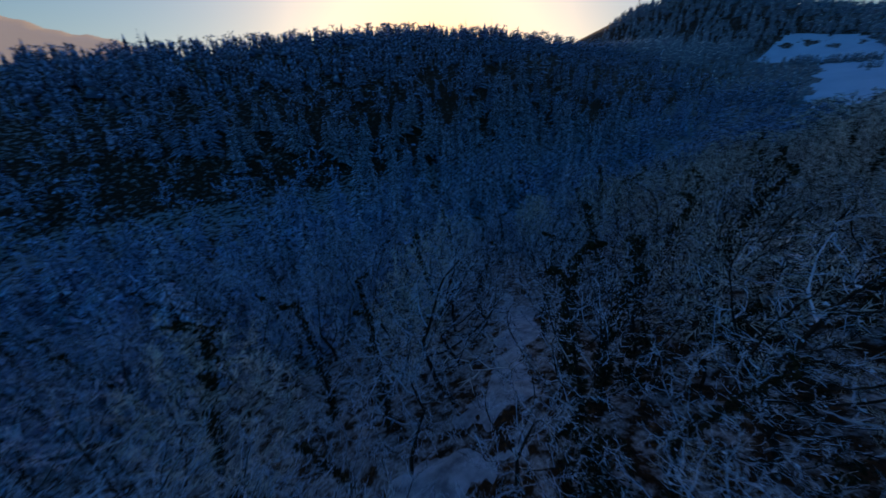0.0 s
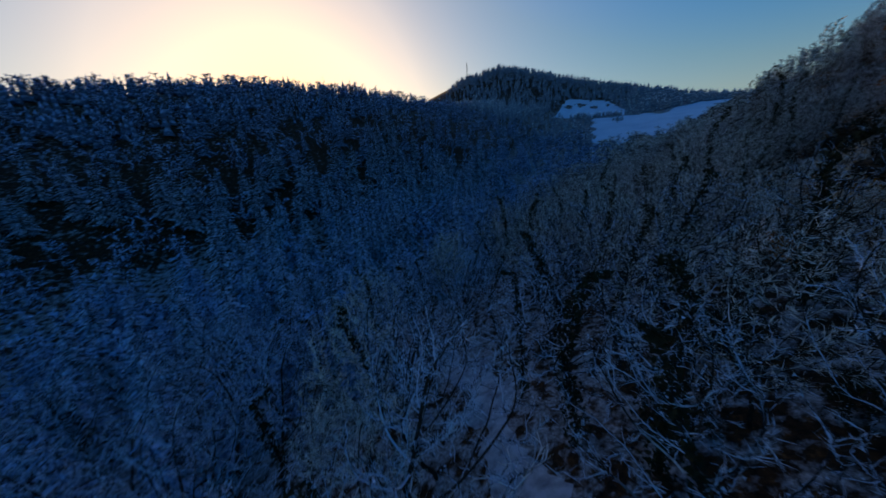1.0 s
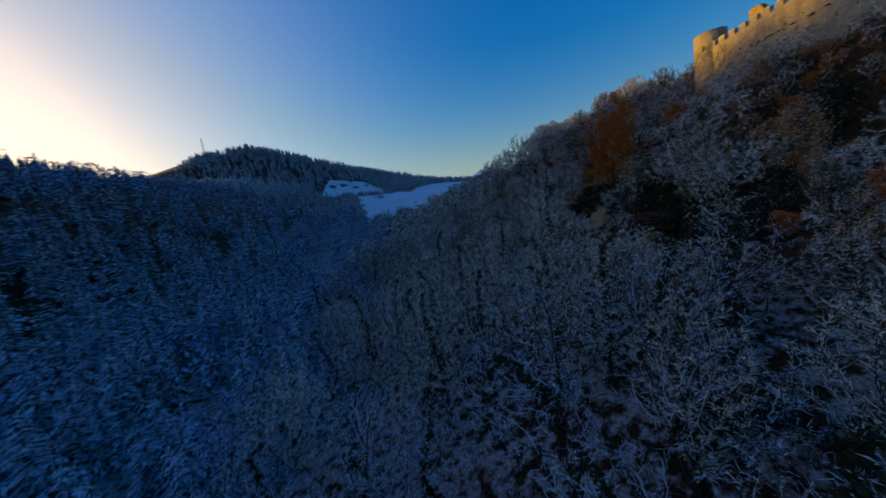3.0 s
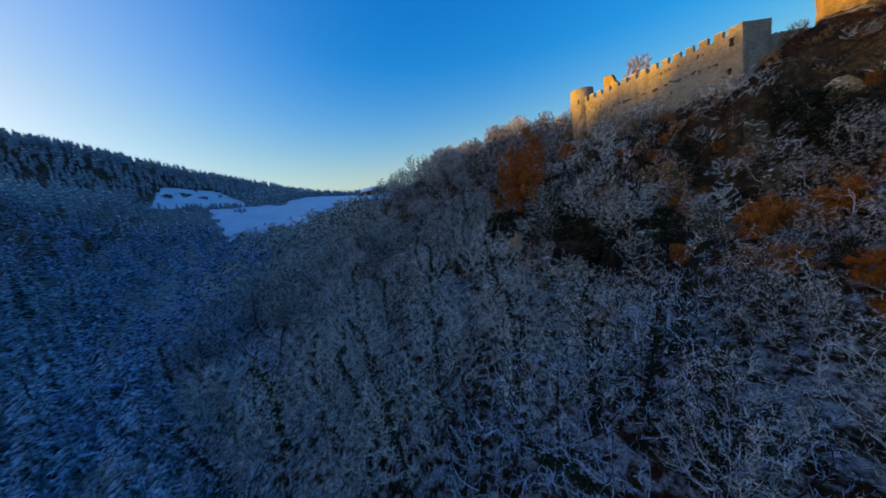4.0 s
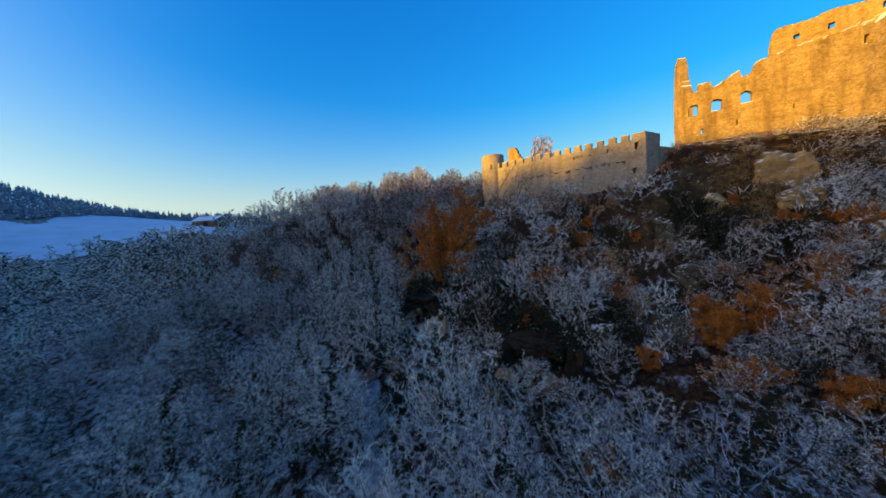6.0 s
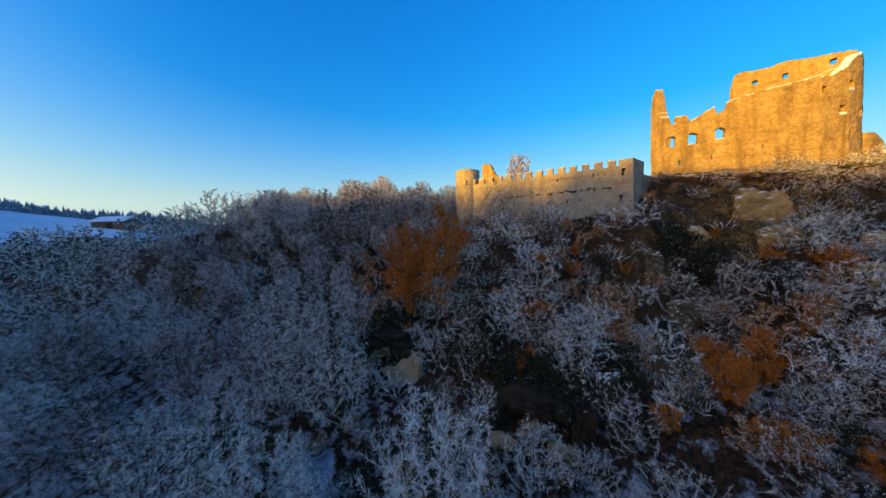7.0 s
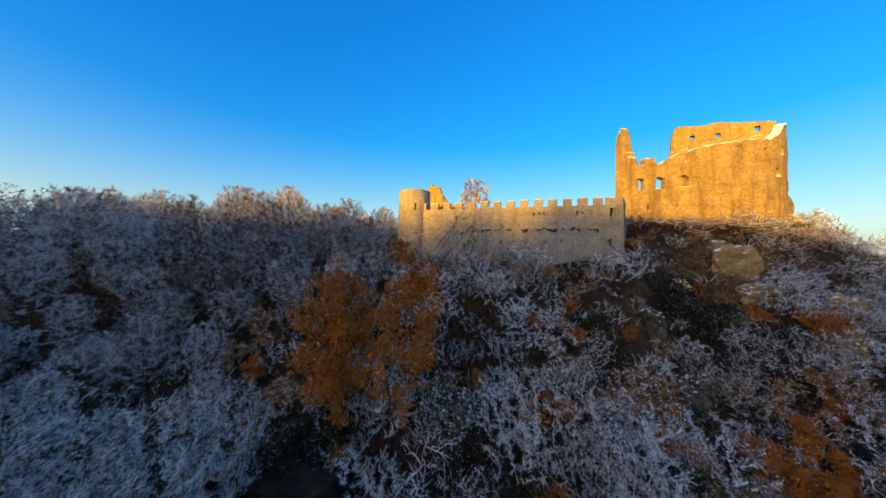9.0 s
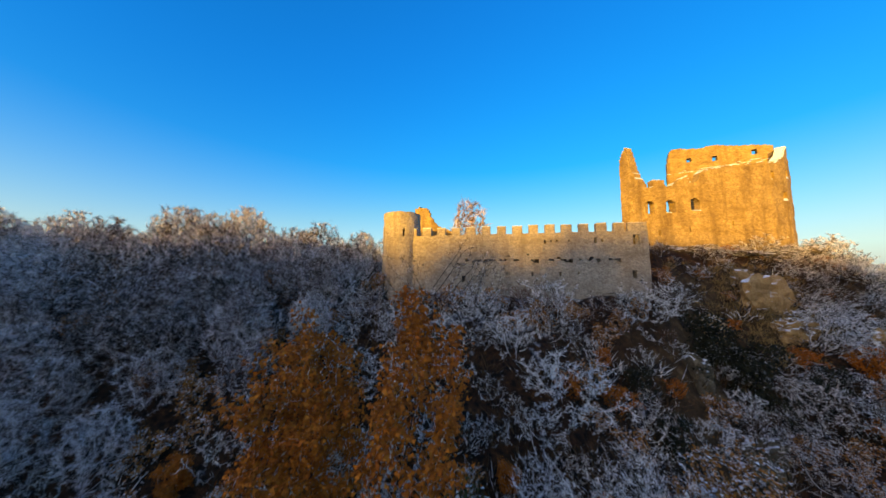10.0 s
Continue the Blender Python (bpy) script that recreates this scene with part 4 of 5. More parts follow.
def tall_tree(x, y):
    if (y > 20 and x > -9) or (y > 12 and x > 8 and rng.random() < 0.65):
        return None
    if 30 < x < 54 and -20 < y < 6:
        dice = rng.random()
        return None if dice < 0.15 else (rng.choice(ivied if dice < 0.5 else shaded_models), rng.uniform(0.8, 1.1))
    if x > -7 and y > (-3 if x < 24 else 6):
        return (rng.choice(cliff_models), rng.uniform(0.6, 0.95)) if rng.random() < 0.85 else None
    size = rng.uniform(0.85, 1.12) * (0.72 if y > 10 else 1.0)
    # finer models near the camera's line, plainer ones farther off
    away = min(math.hypot(p.x - x, p.y - y) for p in CAMERA_LINE)
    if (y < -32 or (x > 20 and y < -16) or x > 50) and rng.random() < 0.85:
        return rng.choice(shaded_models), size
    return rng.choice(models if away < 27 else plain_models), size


def low_shrub(x, y):
    if y > wall_line(x) - 1.0 or (y < 8 and rng.random() < 0.7):
        return None
    close = wall_line(x) - y
    if x > 26 and y < 4:
        return rng.choice(thickets + shrubs), rng.uniform(0.5, 0.9)
    if x > 30 and y > 36:
        return (brown if rng.random() < 0.25 else rng.choice(shrubs + white_shrub)), rng.uniform(0.3, 0.5)
    if x > -9 and y > -2:
        if x > 22 and y < 9:
            dice = rng.random()
            return rng.choice(thickets if dice < 0.1 else [brown] if dice < 0.25 else shrubs + white_shrub * 2), rng.uniform(0.5, 0.9)
        patch = noise.noise((x * 0.12, y * 0.17, 5.0)) + rng.uniform(-0.2, 0.2)
        dice = rng.random()
        if patch > 0.19 and close > 6:
            return rng.choice(thickets), rng.uniform(0.6, 1.05)
        if patch < -0.18 and close > 4:
            return (rng.choice(rust_bush), rng.uniform(0.6, 1.15)) if dice < 0.5 else (brown, rng.uniform(0.6, 1.0))
        if dice < 0.3:
            return brown, rng.uniform(0.55, 0.95)
        return rng.choice(shrubs if dice < 0.8 else white_shrub), rng.uniform(0.55, 1.0)
    if rng.random() < 0.15:
        return brown, rng.uniform(0.6, 1.05)
    return rng.choice(shrubs + white_shrub * 2), rng.uniform(0.65, 1.1)


sprinkle(150, (-60, -58, 84, 40), 5.3, tall_tree, spots)
sprinkle(40, (-46, 4, -10, 33), 4.0, tall_tree, spots)
sprinkle(40, (8, -22, 76, 14), 5.8, tall_tree, spots)
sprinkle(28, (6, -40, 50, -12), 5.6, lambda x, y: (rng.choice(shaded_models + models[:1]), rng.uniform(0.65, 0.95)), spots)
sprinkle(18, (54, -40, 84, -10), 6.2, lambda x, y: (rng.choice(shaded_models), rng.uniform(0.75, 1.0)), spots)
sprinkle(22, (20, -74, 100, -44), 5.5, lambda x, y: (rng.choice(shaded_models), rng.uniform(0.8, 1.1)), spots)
sprinkle(36, (-32, 14, -10, 33), 2.6, lambda x, y: (brown if rng.random() < 0.3 else rng.choice(shrubs + white_shrub), rng.uniform(0.6, 1.0)), spots)
sprinkle(70, (-46, 2, -8, 34), 2.6, lambda x, y: (brown if rng.random() < 0.25 else rng.choice(shrubs), rng.uniform(0.6, 1.05)), spots)
sprinkle(64, (-58, 8, -8, 37), 3.9, lambda x, y: (rng.choice(cliff_models), rng.uniform(0.6, 0.9)), spots)
sprinkle(110, (-64, 4, -9, 43), 2.5, lambda x, y: (brown if rng.random() < 0.2 else rng.choice(shrubs + white_shrub), rng.uniform(0.6, 1.0)), spots)
sprinkle(46, (-18, 17, 8, 37), 1.9, lambda x, y: (brown if rng.random() < 0.2 else rng.choice(shrubs[1:] + white_shrub * 2), rng.uniform(0.5, 0.85)), spots)
sprinkle(34, (-6, 0, 58, 33), 4.2, lambda x, y: (rng.choice(cliff_models), rng.uniform(0.5, 0.8)) if wall_line(x) - y > 5 else None, spots)
sprinkle(250, (-6, 12, 76, 45.5), 2.2, low_shrub, spots)
sprinkle(140, (-34, -10, 96, 40), 2.7, low_shrub, spots)

for k in range(15):
    u = k / 14
    x, y = 25.5 - 30 * u, 36.3 + 6.4 * u - rng.uniform(1.6, 3.4)
    stand(brown if k % 4 == 1 else shrubs[k % 2], x, y, rng.uniform(0.6, 0.95), rng.uniform(0, 6.28), 0.2)

for _ in range(26):
    stand(rng.choice(shrubs), rng.uniform(-34, -9.5), rng.uniform(47.5, 58), rng.uniform(0.7, 1.0), rng.uniform(0, 6.28), 0.2)

for x, y in ((-11.4, 50), (-13.6, 52.5), (-10.6, 54), (-16, 49.5)):
    stand(rng.choice(plain_models), x, y, rng.uniform(0.6, 0.75), rng.uniform(0, 6.28), 1.5)

spots5 = []
while len(spots5) < 110:
    x, y = rng.uniform(31, 80), rng.uniform(31, 46)
    if y > wall_line(x) - (1.0 if x < 60 else 0.0) or (37 < x < 47 and 38 < y < 43) or taken(x, y, spots5, 1.7):
        continue
    stand(rng.choice(shrubs[1:] + white_shrub * 2), x, y, rng.uniform(0.4, 0.6) if x < 47 else rng.uniform(0.5, 0.85), rng.uniform(0, 6.28), 0.15, rng.uniform(0.5, 0.8))
    spots5.append((x, y))
for _ in range(64):
    x = rng.uniform(47, 72)
    y = wall_line(x) - rng.uniform(0.6, 9.5)
    stand(rng.choice(shrubs[1:] + white_shrub), x, y, rng.uniform(0.5, 0.8), rng.uniform(0, 6.28), 0.15, rng.uniform(0.5, 0.8))
for _ in range(16):
    stand(rng.choice(cliff_models), rng.uniform(70, 92), rng.uniform(46, 62), rng.uniform(0.45, 0.62), rng.uniform(0, 6.28), 0.2)

# bare dark trees before the curtain wall, and one in the sun behind it
dark_trees = []
for i in range(2):
    wood, fine, leafy, trunk = frost_tree(121 + i, 10.5, 3.0, low=0.35, points=200, step=0.45, spray=3, twig=0.5, wide=0.02)
    dark_trees.append((plant("bare_tree", "dark leafless tree before the stone wall", "bare trees by the wall", [("trunk", wood, BARK), ("crown", fine, TWIG_DARK)]), 10.5))
for i, (x, y, size) in enumerate(((2.9, 32.7, 1.08), (-4.1, 34.2, 0.95), (21.6, 33.6, 0.6), (5.4, 33.4, 0.8))):
    stand(dark_trees[i % 2], x, y, size, 1.9 * i)
wood, fine, leafy, trunk = frost_tree(131, 15.0, 3.3, low=0.25, points=520, step=0.42, spray=16, twig=0.9, wide=0.024, tip=0.009, pads=0.6, pad=0.12, lobes=0.6)
stand((plant("reddish_tree", "leafless tree with pale orange twigs behind the wall", "", [("trunk", wood, BARK), ("crown", fine, TWIG_PALE)]), 15.0), 5.1, 50.8, 1.05, 0.4)


# crooked dead wood, white with snow
def snag(seed, h):
    g = random.Random(seed)
    t = Tubes()
    stem = grow(g, Vector((0, 0, -0.5)), Vector((0.5, 0.2, 1)).normalized(), h, 7, 0.02, 0.38)
    t.limb(stem, [0.085 - 0.009 * i for i in range(8)], 6)
    for i in range(6):
        p, d = on(stem, 0.35 + 0.6 * i / 6)
        arm = grow(g, p, way(g, d, 0.9), h * g.uniform(0.2, 0.42), 4, 0.02, 0.4)
        t.limb(arm, [0.045, 0.038, 0.03, 0.02, 0.0], 5)
        for _ in range(3):
            q, e = on(arm, g.uniform(0.3, 0.95))
            t.limb(grow(g, q, way(g, e, 0.8), h * 0.12, 2, 0.02, 0.3), [0.035, 0.025, 0.0], 4)
    return t


DEAD = Mat("snowy_dead_wood", 0.85)
DEAD = DEAD.done(snow_on(DEAD, DEAD.steps(DEAD.noise(3, 5, own=True), (0.3, (0.20, 0.18, 0.155)), (0.7, (0.36, 0.33, 0.30))), 0.0, 0.3, 2.0, 0.4))
for i, (x, y, h) in enumerate(((-2.6, 16.6, 9.5), (1.4, 15.6, 6.5), (-16, 13, 8), (-22, 9, 8.5), (38, 21, 5), (6.4, -17.0, 15), (48, 22, 8), (47.5, -18.6, 11), (-11, 12, 7), (12.5, 31, 4.5))):
    ob = empty("dead_tree", put(None, x, y, 1.0, 2.1 * i), "crooked dead tree white with snow", "tree", "dead trees on the slope")
    part("trunk", snag(140 + i, h).geo(), DEAD, ob)


# woods that nobody could count
class Wood:
    """Joins many placed copies of a few models into one mesh."""

    def __init__(self):
        self.v, self.f, self.n = [], [], 0

    def add(self, model, x, y, size, turn, tall=1.0):
        v, f = model
        c, s = math.cos(turn) * size, math.sin(turn) * size
        z = float(height(x, y))
        w = np.stack([v[:, 0] * c - v[:, 1] * s + x, v[:, 0] * s + v[:, 1] * c + y, v[:, 2] * size * tall + z - 0.2], -1)
        self.v.append(w)
        self.f.append(f + self.n)
        self.n += len(v)

    def build(self, name, material, label):
        v, f = np.concatenate(self.v), np.concatenate(self.f)
        me = bpy.data.meshes.new(name)
        me.vertices.add(len(v))
        me.vertices.foreach_set("co", v.astype(np.float32).ravel())
        me.loops.add(f.size)
        me.loops.foreach_set("vertex_index", f.astype(np.int32).ravel())
        me.polygons.add(len(f))
        me.polygons.foreach_set("loop_start", np.arange(0, f.size, 3, dtype=np.int32))
        me.update(calc_edges=True)
        me.validate()
        me.materials.append(material)
        return tagged(new(name, me), label, "woods", kind="stuff")


def flat(*tubes):
    """Verts and triangles of tubes, as arrays."""
    v, f, n = [], [], 0
    for t in tubes:
        v += [tuple(p) for p in t.v]
        for g in t.f:
            g = [a + n for a in g]
            f += [g] if len(g) == 3 else [[g[0], g[1], g[2]], [g[0], g[2], g[3]]]
        n += len(t.v)
    return np.array(v), np.array(f)


mid, far = [], []
for i in range(4):
    w, fi, _, _ = frost_tree(61 + i, 12.5, 4.4, low=0.08, points=150, step=0.82, spray=8, twig=0.8, wide=0.08, tip=0.016, pads=1.5, pad=0.34, lobes=0.7, sides=3)
    mid.append(flat(w, fi))
    w, fi, _, _ = frost_tree(71 + i, 12.5, 4.8, low=0.08, points=46, step=1.4, spray=6, twig=1.3, wide=0.2, tip=0.016, pads=2, pad=0.7, lobes=0.7, sides=3)
    far.append(flat(w, fi))
firs = []
for i in range(3):
    w, nd = spruce(81 + i, 17, 13, 8)
    firs.append(flat(w, nd))

tufts = []
for i in range(3):
    tufts.append(flat(cone_fir(101 + i, 15)))

left = Wood()
spots2, tries, count = [], 0, 0
while count < 350 and tries < 12000:
    tries += 1
    x, y = (rng.uniform(-72, -6), rng.uniform(28, 72)) if tries % 2 else (rng.uniform(-160, -58), rng.uniform(-55, 75))
    if (x > -62 and y < 30) or (x > -11 and y < 58) or (x < -118 and y > 30) or taken(x, y, spots2, 4.5 if x > -74 and y > 38 else 5.4 if x > -112 else 6.6):
        continue
    size = rng.uniform(0.72, 1.0) * (0.86 if x > -74 and y > 36 else 1.0)
    if x > -74:
        stand(rng.choice(plain_models), x, y, size, rng.uniform(0, 6.28), 0.3)
    else:
        left.add((mid if x > -118 else far)[rng.randrange(4)], x, y, size, rng.uniform(0, 6.28))
    spots2.append((x, y))
    count += 1
for _ in range(150):
    left.add(far[rng.randrange(4)], rng.uniform(-250, -150), rng.uniform(-40, 30), rng.uniform(0.7, 1.0), rng.uniform(0, 6.28))
for _ in range(120):
    x, y = rng.uniform(-78, -14), rng.uniform(-34, 31)
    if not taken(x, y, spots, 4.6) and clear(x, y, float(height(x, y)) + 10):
        stand(rng.choice(plain_models), x, y, rng.uniform(0.62, 0.85), rng.uniform(0, 6.28), 0.3)
        spots.append((x, y))
left.build("hillside_wood", TWIG, "frosted leafless wood on the castle hill")

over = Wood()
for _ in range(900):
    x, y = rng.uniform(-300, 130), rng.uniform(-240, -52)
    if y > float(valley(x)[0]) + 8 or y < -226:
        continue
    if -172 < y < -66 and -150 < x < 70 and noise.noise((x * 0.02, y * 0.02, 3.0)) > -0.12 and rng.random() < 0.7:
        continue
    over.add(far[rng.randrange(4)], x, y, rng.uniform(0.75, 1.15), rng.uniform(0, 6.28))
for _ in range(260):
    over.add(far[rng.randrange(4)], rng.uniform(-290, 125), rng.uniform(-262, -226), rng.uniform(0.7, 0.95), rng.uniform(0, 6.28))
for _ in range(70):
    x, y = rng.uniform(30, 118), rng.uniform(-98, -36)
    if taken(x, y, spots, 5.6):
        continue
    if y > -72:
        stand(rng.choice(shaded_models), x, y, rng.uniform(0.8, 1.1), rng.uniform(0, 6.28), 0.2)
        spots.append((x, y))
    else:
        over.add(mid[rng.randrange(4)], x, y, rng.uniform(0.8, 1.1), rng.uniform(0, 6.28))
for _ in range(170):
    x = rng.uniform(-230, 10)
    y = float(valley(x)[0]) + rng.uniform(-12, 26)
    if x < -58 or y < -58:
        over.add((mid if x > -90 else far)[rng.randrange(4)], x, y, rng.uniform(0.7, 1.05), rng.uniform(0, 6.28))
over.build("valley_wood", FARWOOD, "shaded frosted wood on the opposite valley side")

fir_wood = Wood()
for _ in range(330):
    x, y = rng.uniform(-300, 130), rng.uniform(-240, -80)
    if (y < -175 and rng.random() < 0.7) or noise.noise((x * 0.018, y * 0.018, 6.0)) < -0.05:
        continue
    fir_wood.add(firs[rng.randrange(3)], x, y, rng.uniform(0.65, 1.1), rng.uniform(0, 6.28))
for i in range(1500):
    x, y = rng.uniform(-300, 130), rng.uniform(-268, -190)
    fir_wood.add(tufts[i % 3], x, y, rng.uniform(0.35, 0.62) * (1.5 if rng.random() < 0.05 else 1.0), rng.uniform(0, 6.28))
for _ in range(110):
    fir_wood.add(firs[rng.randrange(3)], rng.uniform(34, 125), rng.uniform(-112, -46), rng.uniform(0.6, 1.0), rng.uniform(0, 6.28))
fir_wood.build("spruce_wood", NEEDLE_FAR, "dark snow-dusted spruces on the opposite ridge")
firs_near = []
for i, h in enumerate((19, 22)):
    w, nd = spruce(91 + i, h * 0.9, 19, 11)
    firs_near.append((plant("spruce", "tall dark spruce laden with snow", "spruces across the valley", [("trunk", w, BARK), ("crown", nd, NEEDLE)]), h))
spots3, tries, count = [], 0, 0
while count < 150 and tries < 3000:
    tries += 1
    x, y = rng.uniform(-150, 60), rng.uniform(-170, -84)
    if taken(x, y, spots3, 5.5) or noise.noise((x * 0.02, y * 0.02, 3.0)) < -0.12:
        continue
    stand(rng.choice(firs_near), x, y, rng.uniform(0.8, 1.2), rng.uniform(0, 6.28))
    spots3.append((x, y))
    count += 1

spots4 = []
while len(spots4) < 84:
    x, y = rng.uniform(-60, 105), rng.uniform(-92, -46)
    if not taken(x, y, spots4, 5.0) and not taken(x, y, spots, 3.0):
        stand(rng.choice(firs_near), x, y, rng.uniform(0.75, 1.1), rng.uniform(0, 6.28))
        spots4.append((x, y))

# the far ridge and the field before it
def field_edge(y):
    return np.interp(y, [-330, -125, -106, -48, -32, -12, 14, 26, 60, 260], [-392, -394, -482, -476, -440, -388, -368, -405, -425, -400]) + 3 * np.sin(y * 0.23)


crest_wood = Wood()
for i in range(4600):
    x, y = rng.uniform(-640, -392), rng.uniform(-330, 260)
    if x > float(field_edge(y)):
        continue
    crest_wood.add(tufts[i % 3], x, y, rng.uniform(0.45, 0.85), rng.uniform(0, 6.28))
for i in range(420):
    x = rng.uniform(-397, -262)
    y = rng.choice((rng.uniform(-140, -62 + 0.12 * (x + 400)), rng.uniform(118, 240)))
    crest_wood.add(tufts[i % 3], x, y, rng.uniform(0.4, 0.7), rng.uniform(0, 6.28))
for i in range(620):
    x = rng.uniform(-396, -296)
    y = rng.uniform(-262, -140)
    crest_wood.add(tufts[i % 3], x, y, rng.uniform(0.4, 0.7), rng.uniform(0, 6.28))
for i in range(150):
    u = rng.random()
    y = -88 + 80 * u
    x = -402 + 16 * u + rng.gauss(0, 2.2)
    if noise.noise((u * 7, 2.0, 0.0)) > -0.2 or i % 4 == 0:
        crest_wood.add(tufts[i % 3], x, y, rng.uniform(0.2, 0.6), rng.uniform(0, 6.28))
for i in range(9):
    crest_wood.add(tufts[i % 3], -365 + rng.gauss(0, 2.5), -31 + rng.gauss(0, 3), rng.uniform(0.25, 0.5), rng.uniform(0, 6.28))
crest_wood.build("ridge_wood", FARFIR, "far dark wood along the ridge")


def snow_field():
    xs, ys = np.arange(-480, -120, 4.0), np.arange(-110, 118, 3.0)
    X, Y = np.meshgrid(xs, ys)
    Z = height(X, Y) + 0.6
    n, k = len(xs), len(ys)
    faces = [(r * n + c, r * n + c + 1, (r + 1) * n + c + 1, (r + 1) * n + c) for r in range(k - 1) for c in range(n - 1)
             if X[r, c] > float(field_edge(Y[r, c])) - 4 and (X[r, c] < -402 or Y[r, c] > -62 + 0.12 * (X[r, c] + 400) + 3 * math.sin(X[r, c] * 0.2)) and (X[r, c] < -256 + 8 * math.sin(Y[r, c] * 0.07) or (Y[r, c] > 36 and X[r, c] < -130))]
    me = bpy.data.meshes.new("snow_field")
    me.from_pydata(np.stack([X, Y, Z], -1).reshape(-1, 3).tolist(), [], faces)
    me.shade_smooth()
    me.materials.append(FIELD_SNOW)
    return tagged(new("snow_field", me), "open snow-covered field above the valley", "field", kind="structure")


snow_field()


# ---- rocks ----
def crag(seed, size, peak=0.0):
    """A broken block of bedded limestone."""
    bm = bmesh.new()
    bmesh.ops.create_icosphere(bm, subdivisions=4, radius=1.0)
    shift = Vector((seed * 5.3, seed * 1.7, 0.4))
    for v in bm.verts:
        n = v.co.copy()
        blocky = 1 / max(abs(n.x), abs(n.y), abs(n.z)) ** 0.55
        big = noise.noise(n * 1.2 + shift)
        crack = 1 - min(1, abs(noise.noise(Vector((n.x * 3.1, n.y * 3.1, n.z * 1.2)) + shift * 2)) * 5)
        bed = 1 - min(1, abs(math.sin((n.z + 0.25 * big) * 7.0)) * 3)
        r = blocky * (0.86 + 0.38 * big - 0.16 * crack - 0.10 * bed + 0.10 * noise.noise(n * 6 + shift))
        slim = 1 - peak * max(0.0, n.z)
        v.co = Vector((n.x * r * size[0] * slim + 0.3 * peak * max(0.0, n.z), n.y * r * size[1] * slim, n.z * r * size[2]))
    return bm


for i, (x, y, sx, sy, sz, turn) in enumerate((
        (-5.3, 13.9, 3.2, 1.9, 4.4, 0.15), (-13.0, 14.6, 2.2, 1.4, 1.8, 0.9), (44.2, 41.4, 4.8, 2.2, 4.4, 0.1), (35.4, 38.6, 2.0, 1.4, 2.0, 0.5),
        (52.0, 33.2, 2.4, 1.5, 2.2, 0.7), (26.6, 20.2, 1.8, 1.3, 2.8, 0.4), (31.0, 29.8, 2.2, 1.6, 2.6, 0.1), (11.5, 12.6, 2.6, 1.5, 1.9, 0.2),
        (6.5, 9.8, 2.4, 1.4, 1.5, 0.8), (19.4, 15.8, 1.9, 1.3, 2.1, 1.1), (45.5, 38.2, 2.6, 1.4, 2.0, 0.0), (57.0, 38.0, 3.6, 1.9, 2.4, 0.2),
        (28.2, 33.0, 1.8, 1.4, 2.6, 0.6), (46.0, 30.4, 2.2, 1.4, 1.7, 0.9))):
    ob = part("rock", crag(i, (sx, sy, sz), 0.0 if i else 0.88), (PALE_ROCK, ROCK, OCHRE, OCHRE)[i] if i < 4 else OCHRE if y > 33 else ROCK)
    ob.matrix_basis = pose(x, y, float(height(x, y)) - (0.6 if i == 0 else 0.35 * sz if i == 2 else 0.1 * sz), 0, 0, math.degrees(turn))
    tagged(ob, "weathered yellowish limestone crag on the slope" if i else "pale pointed limestone rock among frosted shrubs", "rock", "rocks below the castle")

# hollows under jutting rock, shade painted into the dark stone, with pale broken rims
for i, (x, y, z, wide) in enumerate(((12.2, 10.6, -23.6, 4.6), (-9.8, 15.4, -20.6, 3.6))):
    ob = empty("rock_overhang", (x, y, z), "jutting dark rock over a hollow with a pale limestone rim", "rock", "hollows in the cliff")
    for k, (dx, dy, dz, sx, sy, sz, stone) in enumerate(((0, 0.4, 0, wide, 3.2, 1.5, SHADE_ROCK), (-wide * 0.95, -0.3, -1.8, 1.3, 2.2, 2.6, SHADE_ROCK), (wide * 0.95, 0, -1.7, 1.4, 2.2, 2.5, SHADE_ROCK), (0, 2.6, -2.2, wide, 1.4, 2.6, SHADE_ROCK),
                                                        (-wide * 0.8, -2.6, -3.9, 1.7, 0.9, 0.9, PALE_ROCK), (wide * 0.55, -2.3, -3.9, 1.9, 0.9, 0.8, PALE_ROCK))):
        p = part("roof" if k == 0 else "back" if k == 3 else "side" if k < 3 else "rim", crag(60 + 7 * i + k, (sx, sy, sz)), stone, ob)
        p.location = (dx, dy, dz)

# bedded ledges at the foot of the keep
for i in range(9):
    x = 34.5 + 3.4 * i
    ob = part("rock_ledge", crag(40 + i, (2.6 + 0.5 * math.sin(i * 2.1), 1.5, 0.55 + 0.15 * math.sin(i * 1.3))), ROCK)
    y = float(np.interp(x, [33, 50, 58, 62, 66], [45.4, 44.6, 45.6, 47.6, 51])) - 0.5 * math.sin(i * 1.9)
    ob.matrix_basis = pose(x, y, float(height(x, y)) - 0.15, 0, 0, 14 * math.sin(i * 3.3) + (28 if x > 57 else 0))
    tagged(ob, "flat bedded limestone ledge with snow lines under the keep", "rock", "ledges under the keep")

# a low terrace wall beside the round tower
terrace = empty("terrace_wall", (-16, 46, 0), "low snow-topped terrace wall beside the round tower", "wall")
ob = part("wall_body", masonry([(-27, 47.6), (-16, 45.8), (-8.2, 44.6)], -2.5, 1.1, lambda u, z: z < 0.9, 0.6, 0.35, 0.05, 0, 21), WALLSTONE, terrace)
ob.data.transform(Matrix.Translation((16, -46, 0)))

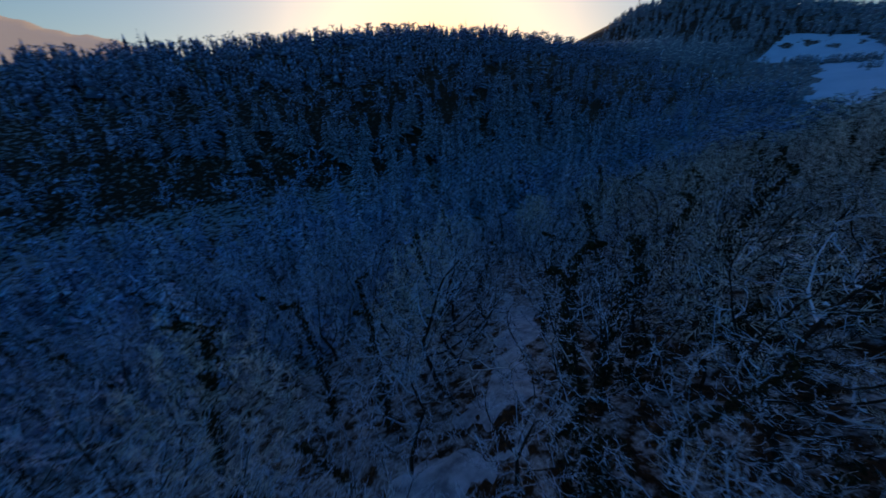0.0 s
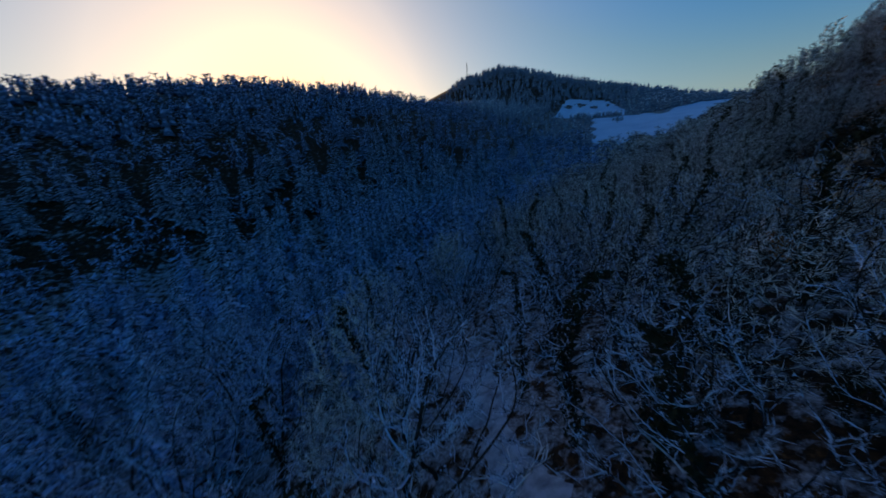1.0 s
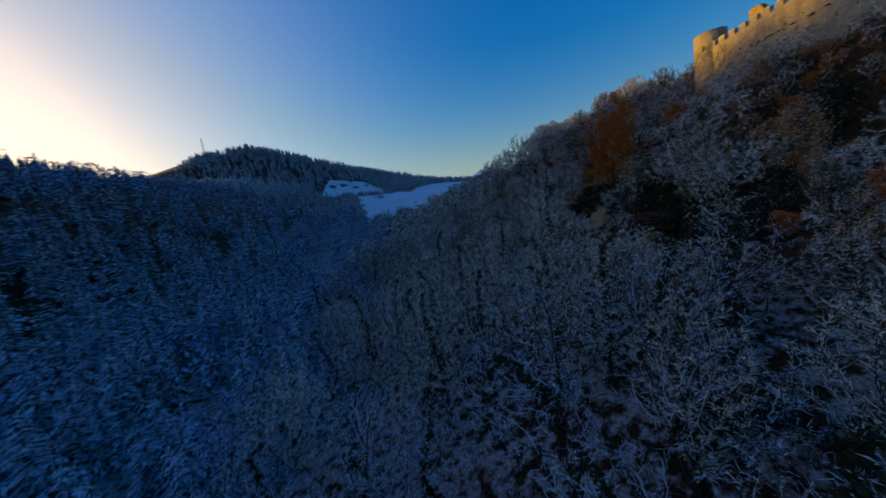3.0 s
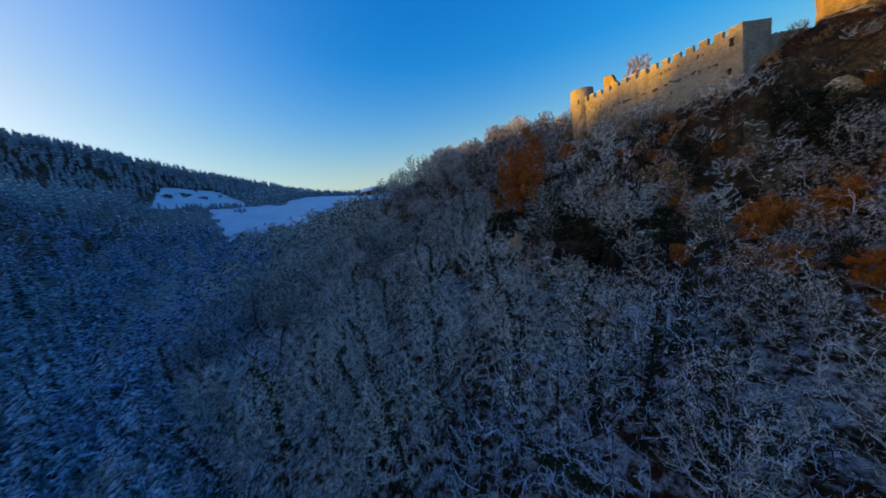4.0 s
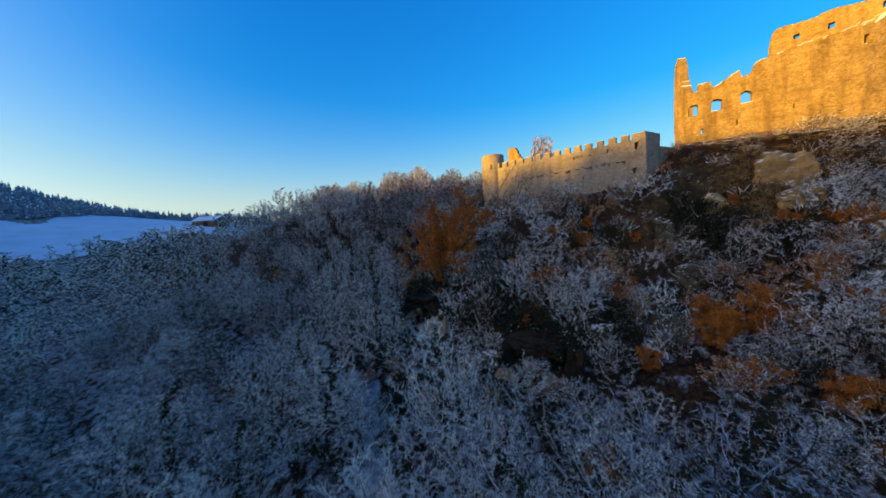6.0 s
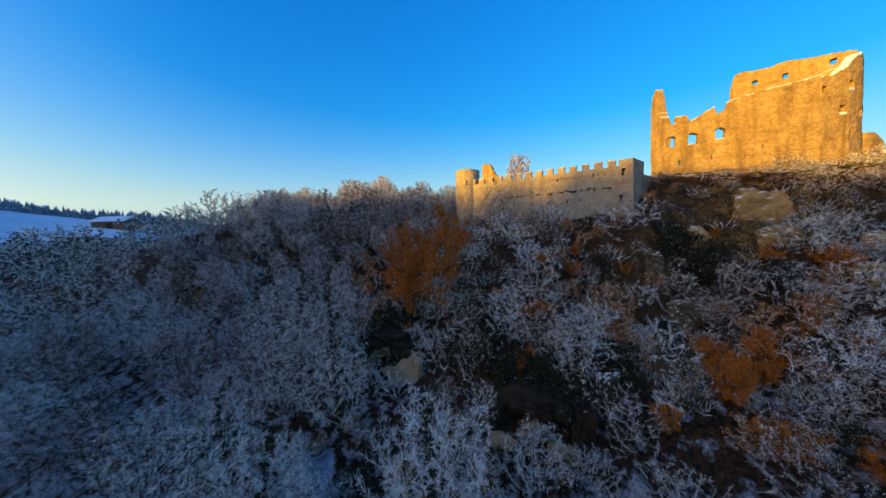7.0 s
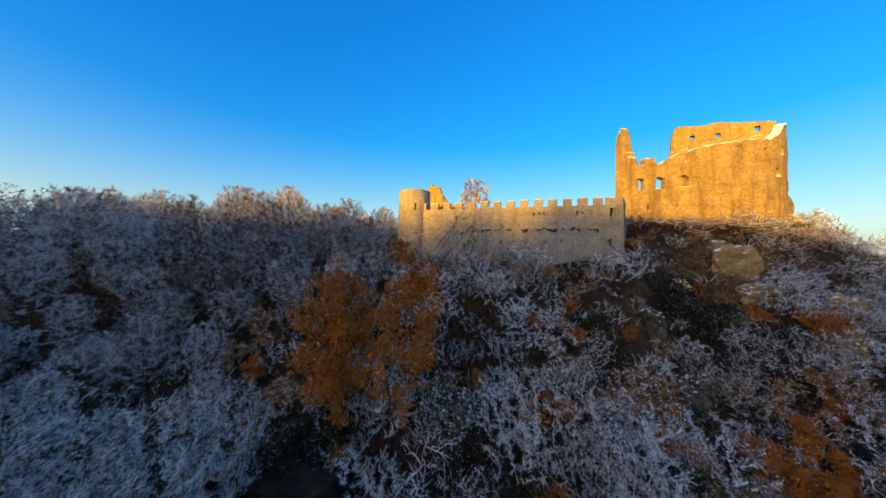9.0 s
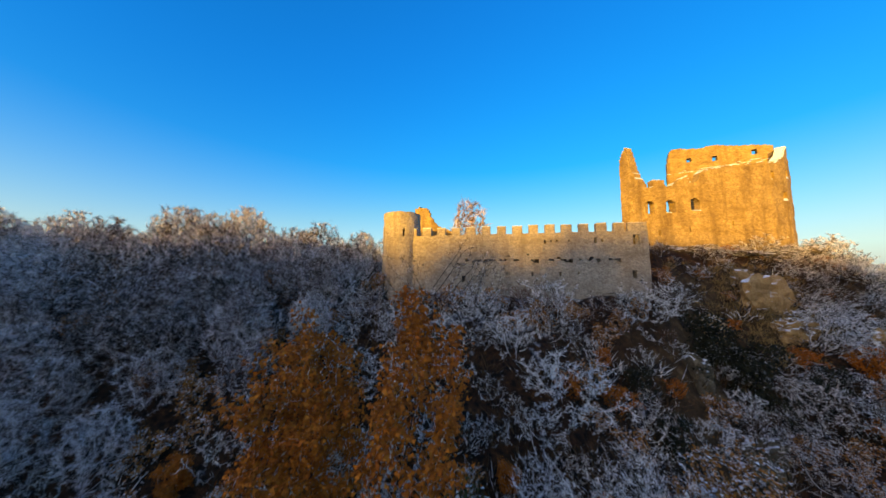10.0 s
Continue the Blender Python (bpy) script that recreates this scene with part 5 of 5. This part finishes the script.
# brush between the shrubs
frosted_brush, brown_brush = Wood(), Wood()
brushes = [flat(tuft(201 + i)) for i in range(4)]
for i in range(1000):
    x, y = (rng.uniform(-12, 74), rng.uniform(16, 45)) if i % 3 else (rng.uniform(-40, 80), rng.uniform(-30, 25))
    if y > wall_line(x) - 0.2 or (x > 30 and y > 43.5) or (x > 18 and y < 8):
        continue
    (brown_brush if x > -9 and rng.random() < 0.35 or noise.noise((x * 0.13, y * 0.13, 8.0)) + rng.uniform(-0.3, 0.3) > 0.02 else frosted_brush).add(brushes[i % 4], x, y, rng.uniform(0.7, 1.6), rng.uniform(0, 6.28))
for i in range(150):
    x = rng.uniform(-62, -9)
    y = float(np.interp(x, [-78, -36, -8], [38, 52, 46])) + rng.uniform(-5, 8)
    frosted_brush.add(brushes[i % 4], x, y, rng.uniform(1.8, 2.8), rng.uniform(0, 6.28))
dry_grass = Wood()
for i in range(420):
    x, y = rng.gauss(43, 4.0), rng.gauss(40.5, 2.4)
    if y < wall_line(x) - 1.6 and x > 31:
        dry_grass.add(brushes[i % 4], x, y, rng.uniform(0.45, 0.85), rng.uniform(0, 6.28))
dry_grass.build("dry_grass", STRAW, "pale dry grass on the cliff under the keep")
frosted_brush.build("frosted_brush", TWIG, "low frosted brush between the shrubs")
brown_brush.build("brown_brush", BRUSH, "low brown brush and withered grass on the rocks")


def snow_patch(name, line, wide, label, seed, material=OPEN_SNOW):
    """Snow over the ground along a line; its edges dip under the litter unevenly."""
    xs = np.arange(min(p[0] for p in line) - wide * 2, max(p[0] for p in line) + wide * 2, 0.6)
    ys = np.arange(min(p[1] for p in line) - wide * 2, max(p[1] for p in line) + wide * 2, 0.6)
    verts, keep, ids, faces = [], {}, {}, []
    for r, y in enumerate(ys):
        for c, x in enumerate(xs):
            best = 99.0
            for (ax, ay), (bx, by) in zip(line, line[1:]):
                t = min(1, max(0, ((x - ax) * (bx - ax) + (y - ay) * (by - ay)) / ((bx - ax) ** 2 + (by - ay) ** 2)))
                best = min(best, math.hypot(ax + t * (bx - ax) - x, ay + t * (by - ay) - y))
            f = 0.75 - best / wide + 1.1 * noise.noise((x * 0.22, y * 0.22, seed)) + 0.35 * noise.noise((x * 0.8, y * 0.8, seed))
            if f > -0.35:
                keep[r, c] = (float(x), float(y), float(height(x, y)) + 0.3 * min(f, 0.7) + 0.04 * noise.noise((x * 1.1, y * 1.1, 3.0)))
    for (r, c), p in keep.items():
        ids[r, c] = len(verts)
        verts.append(p)
    for r, c in keep:
        q = [(r, c), (r, c + 1), (r + 1, c + 1), (r + 1, c)]
        if all(k in ids for k in q):
            faces.append([ids[k] for k in q])
    ob = part(name, (verts, faces), material, None, "", True)
    return tagged(ob, label, "snow", kind="structure")


snow_patch("snow_clearing", TRACK, 3.0, "snow-covered clearing between the trees", 1.0, SHADE_SNOW)
snow_patch("snow_chute", [(28.6, 24), (27, 20), (25.6, 15)], 1.3, "steep chute of thin dirty snow between the bushes", 3.0, PATCHY_SNOW)
snow_patch("snow_gully", [(-12, 2), (-8, -2), (-4, -6)], 2.2, "narrow snow-filled gully in the wood", 2.0, SHADE_SNOW)


# a last hill, with its haze added as a faint glow
def distant_hill():
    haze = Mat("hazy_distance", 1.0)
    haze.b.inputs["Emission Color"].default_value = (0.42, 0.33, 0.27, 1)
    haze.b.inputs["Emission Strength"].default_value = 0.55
    xs = np.linspace(120, 1100, 60)
    crest = 285 - 0.00028 * (xs - 640) ** 2 + 6 * np.sin(xs * 0.031) + 3 * np.sin(xs * 0.11)
    verts, faces = [], []
    for k, (f, back) in enumerate(((0.0, -60), (0.5, 0), (0.85, 90), (1.0, 170), (0.0, 420))):
        verts += [(float(x), -1330.0 - back, float(10 + (c - 10) * f)) for x, c in zip(xs, crest)]
        if k:
            n = len(xs)
            faces += [((k - 1) * n + i, (k - 1) * n + i + 1, k * n + i + 1, k * n + i) for i in range(n - 1)]
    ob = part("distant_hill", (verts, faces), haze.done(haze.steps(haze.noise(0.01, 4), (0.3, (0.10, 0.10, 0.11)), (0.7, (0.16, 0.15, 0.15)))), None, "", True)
    tagged(ob, "last distant hill pale in the sunlit haze", "backdrop", kind="structure")


distant_hill()


# a barn on the far plateau, and the mast on the hill
def barn():
    at = (-176.0, 50.5, float(height(-176, 50.5)))
    ob = empty("barn", pose(*at, 0, 0, 20), "long barn with a snow-covered roof on the plateau", "barn")
    wall = Mat("weathered_boards", 0.9)
    wall = wall.done(wall.steps(wall.noise(1.2, 6), (0.3, (0.07, 0.05, 0.035)), (0.7, (0.17, 0.125, 0.09))))
    bm = bmesh.new()
    L, W, H, R = 7.5, 4.2, 3.4, 5.6
    ring = [(-W, 0), (W, 0), (W, H), (0, R), (-W, H)]
    a = [bm.verts.new((-L, y, z - (0.8 if z == 0 else 0))) for y, z in ring]
    c = [bm.verts.new((L, y, z - (0.8 if z == 0 else 0))) for y, z in ring]
    bm.faces.new(a[::-1]), bm.faces.new(c)
    for j in range(5):
        bm.faces.new((a[j], a[(j + 1) % 5], c[(j + 1) % 5], c[j]))
    part("wall", bm, wall, ob)
    for s in (-1, 1):
        bm = bmesh.new()
        bmesh.ops.create_cube(bm, size=1.0, matrix=Matrix.Diagonal((2 * L + 1.2, 5.4, 0.35, 1)))
        bmesh.ops.bevel(bm, geom=bm.edges[:], offset=0.08, segments=1, affect="EDGES")
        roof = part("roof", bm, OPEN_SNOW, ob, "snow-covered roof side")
        roof.matrix_basis = pose(0, s * 2.25, 4.65, -s * math.degrees(math.atan2(R - H, W)), 0, 0)
    bm = bmesh.new()
    bmesh.ops.create_cube(bm, size=1.0, matrix=Matrix.Diagonal((3.0, 0.16, 2.8, 1)))
    part("door", bm, BARK, ob).matrix_basis = pose(1.0, -W - 0.06, 1.4)


barn()


def mast():
    x, y = -541.0, -304.0
    ob = empty("radio_mast", (x, y, float(height(x, y))), "thin lattice radio mast on the far hill", "mast")
    t = Tubes()
    for sx, sy in ((-1, -1), (1, -1), (1, 1), (-1, 1)):
        t.limb([Vector((sx * 1.6, sy * 1.6, -1)), Vector((sx * 0.5, sy * 0.5, 20)), Vector((sx * 0.2, sy * 0.2, 32))], [0.16, 0.13, 0.1], 4)
    for k in range(9):
        z, r = 3 + 3.1 * k, 1.5 - 0.14 * k
        q = [Vector((-r, -r, z)), Vector((r, -r, z + 2)), Vector((r, r, z)), Vector((-r, r, z + 2)), Vector((-r, -r, z))]
        t.limb(q, [0.1] * 5, 3)
    part("lattice", t.geo(), BARK, ob)


mast()
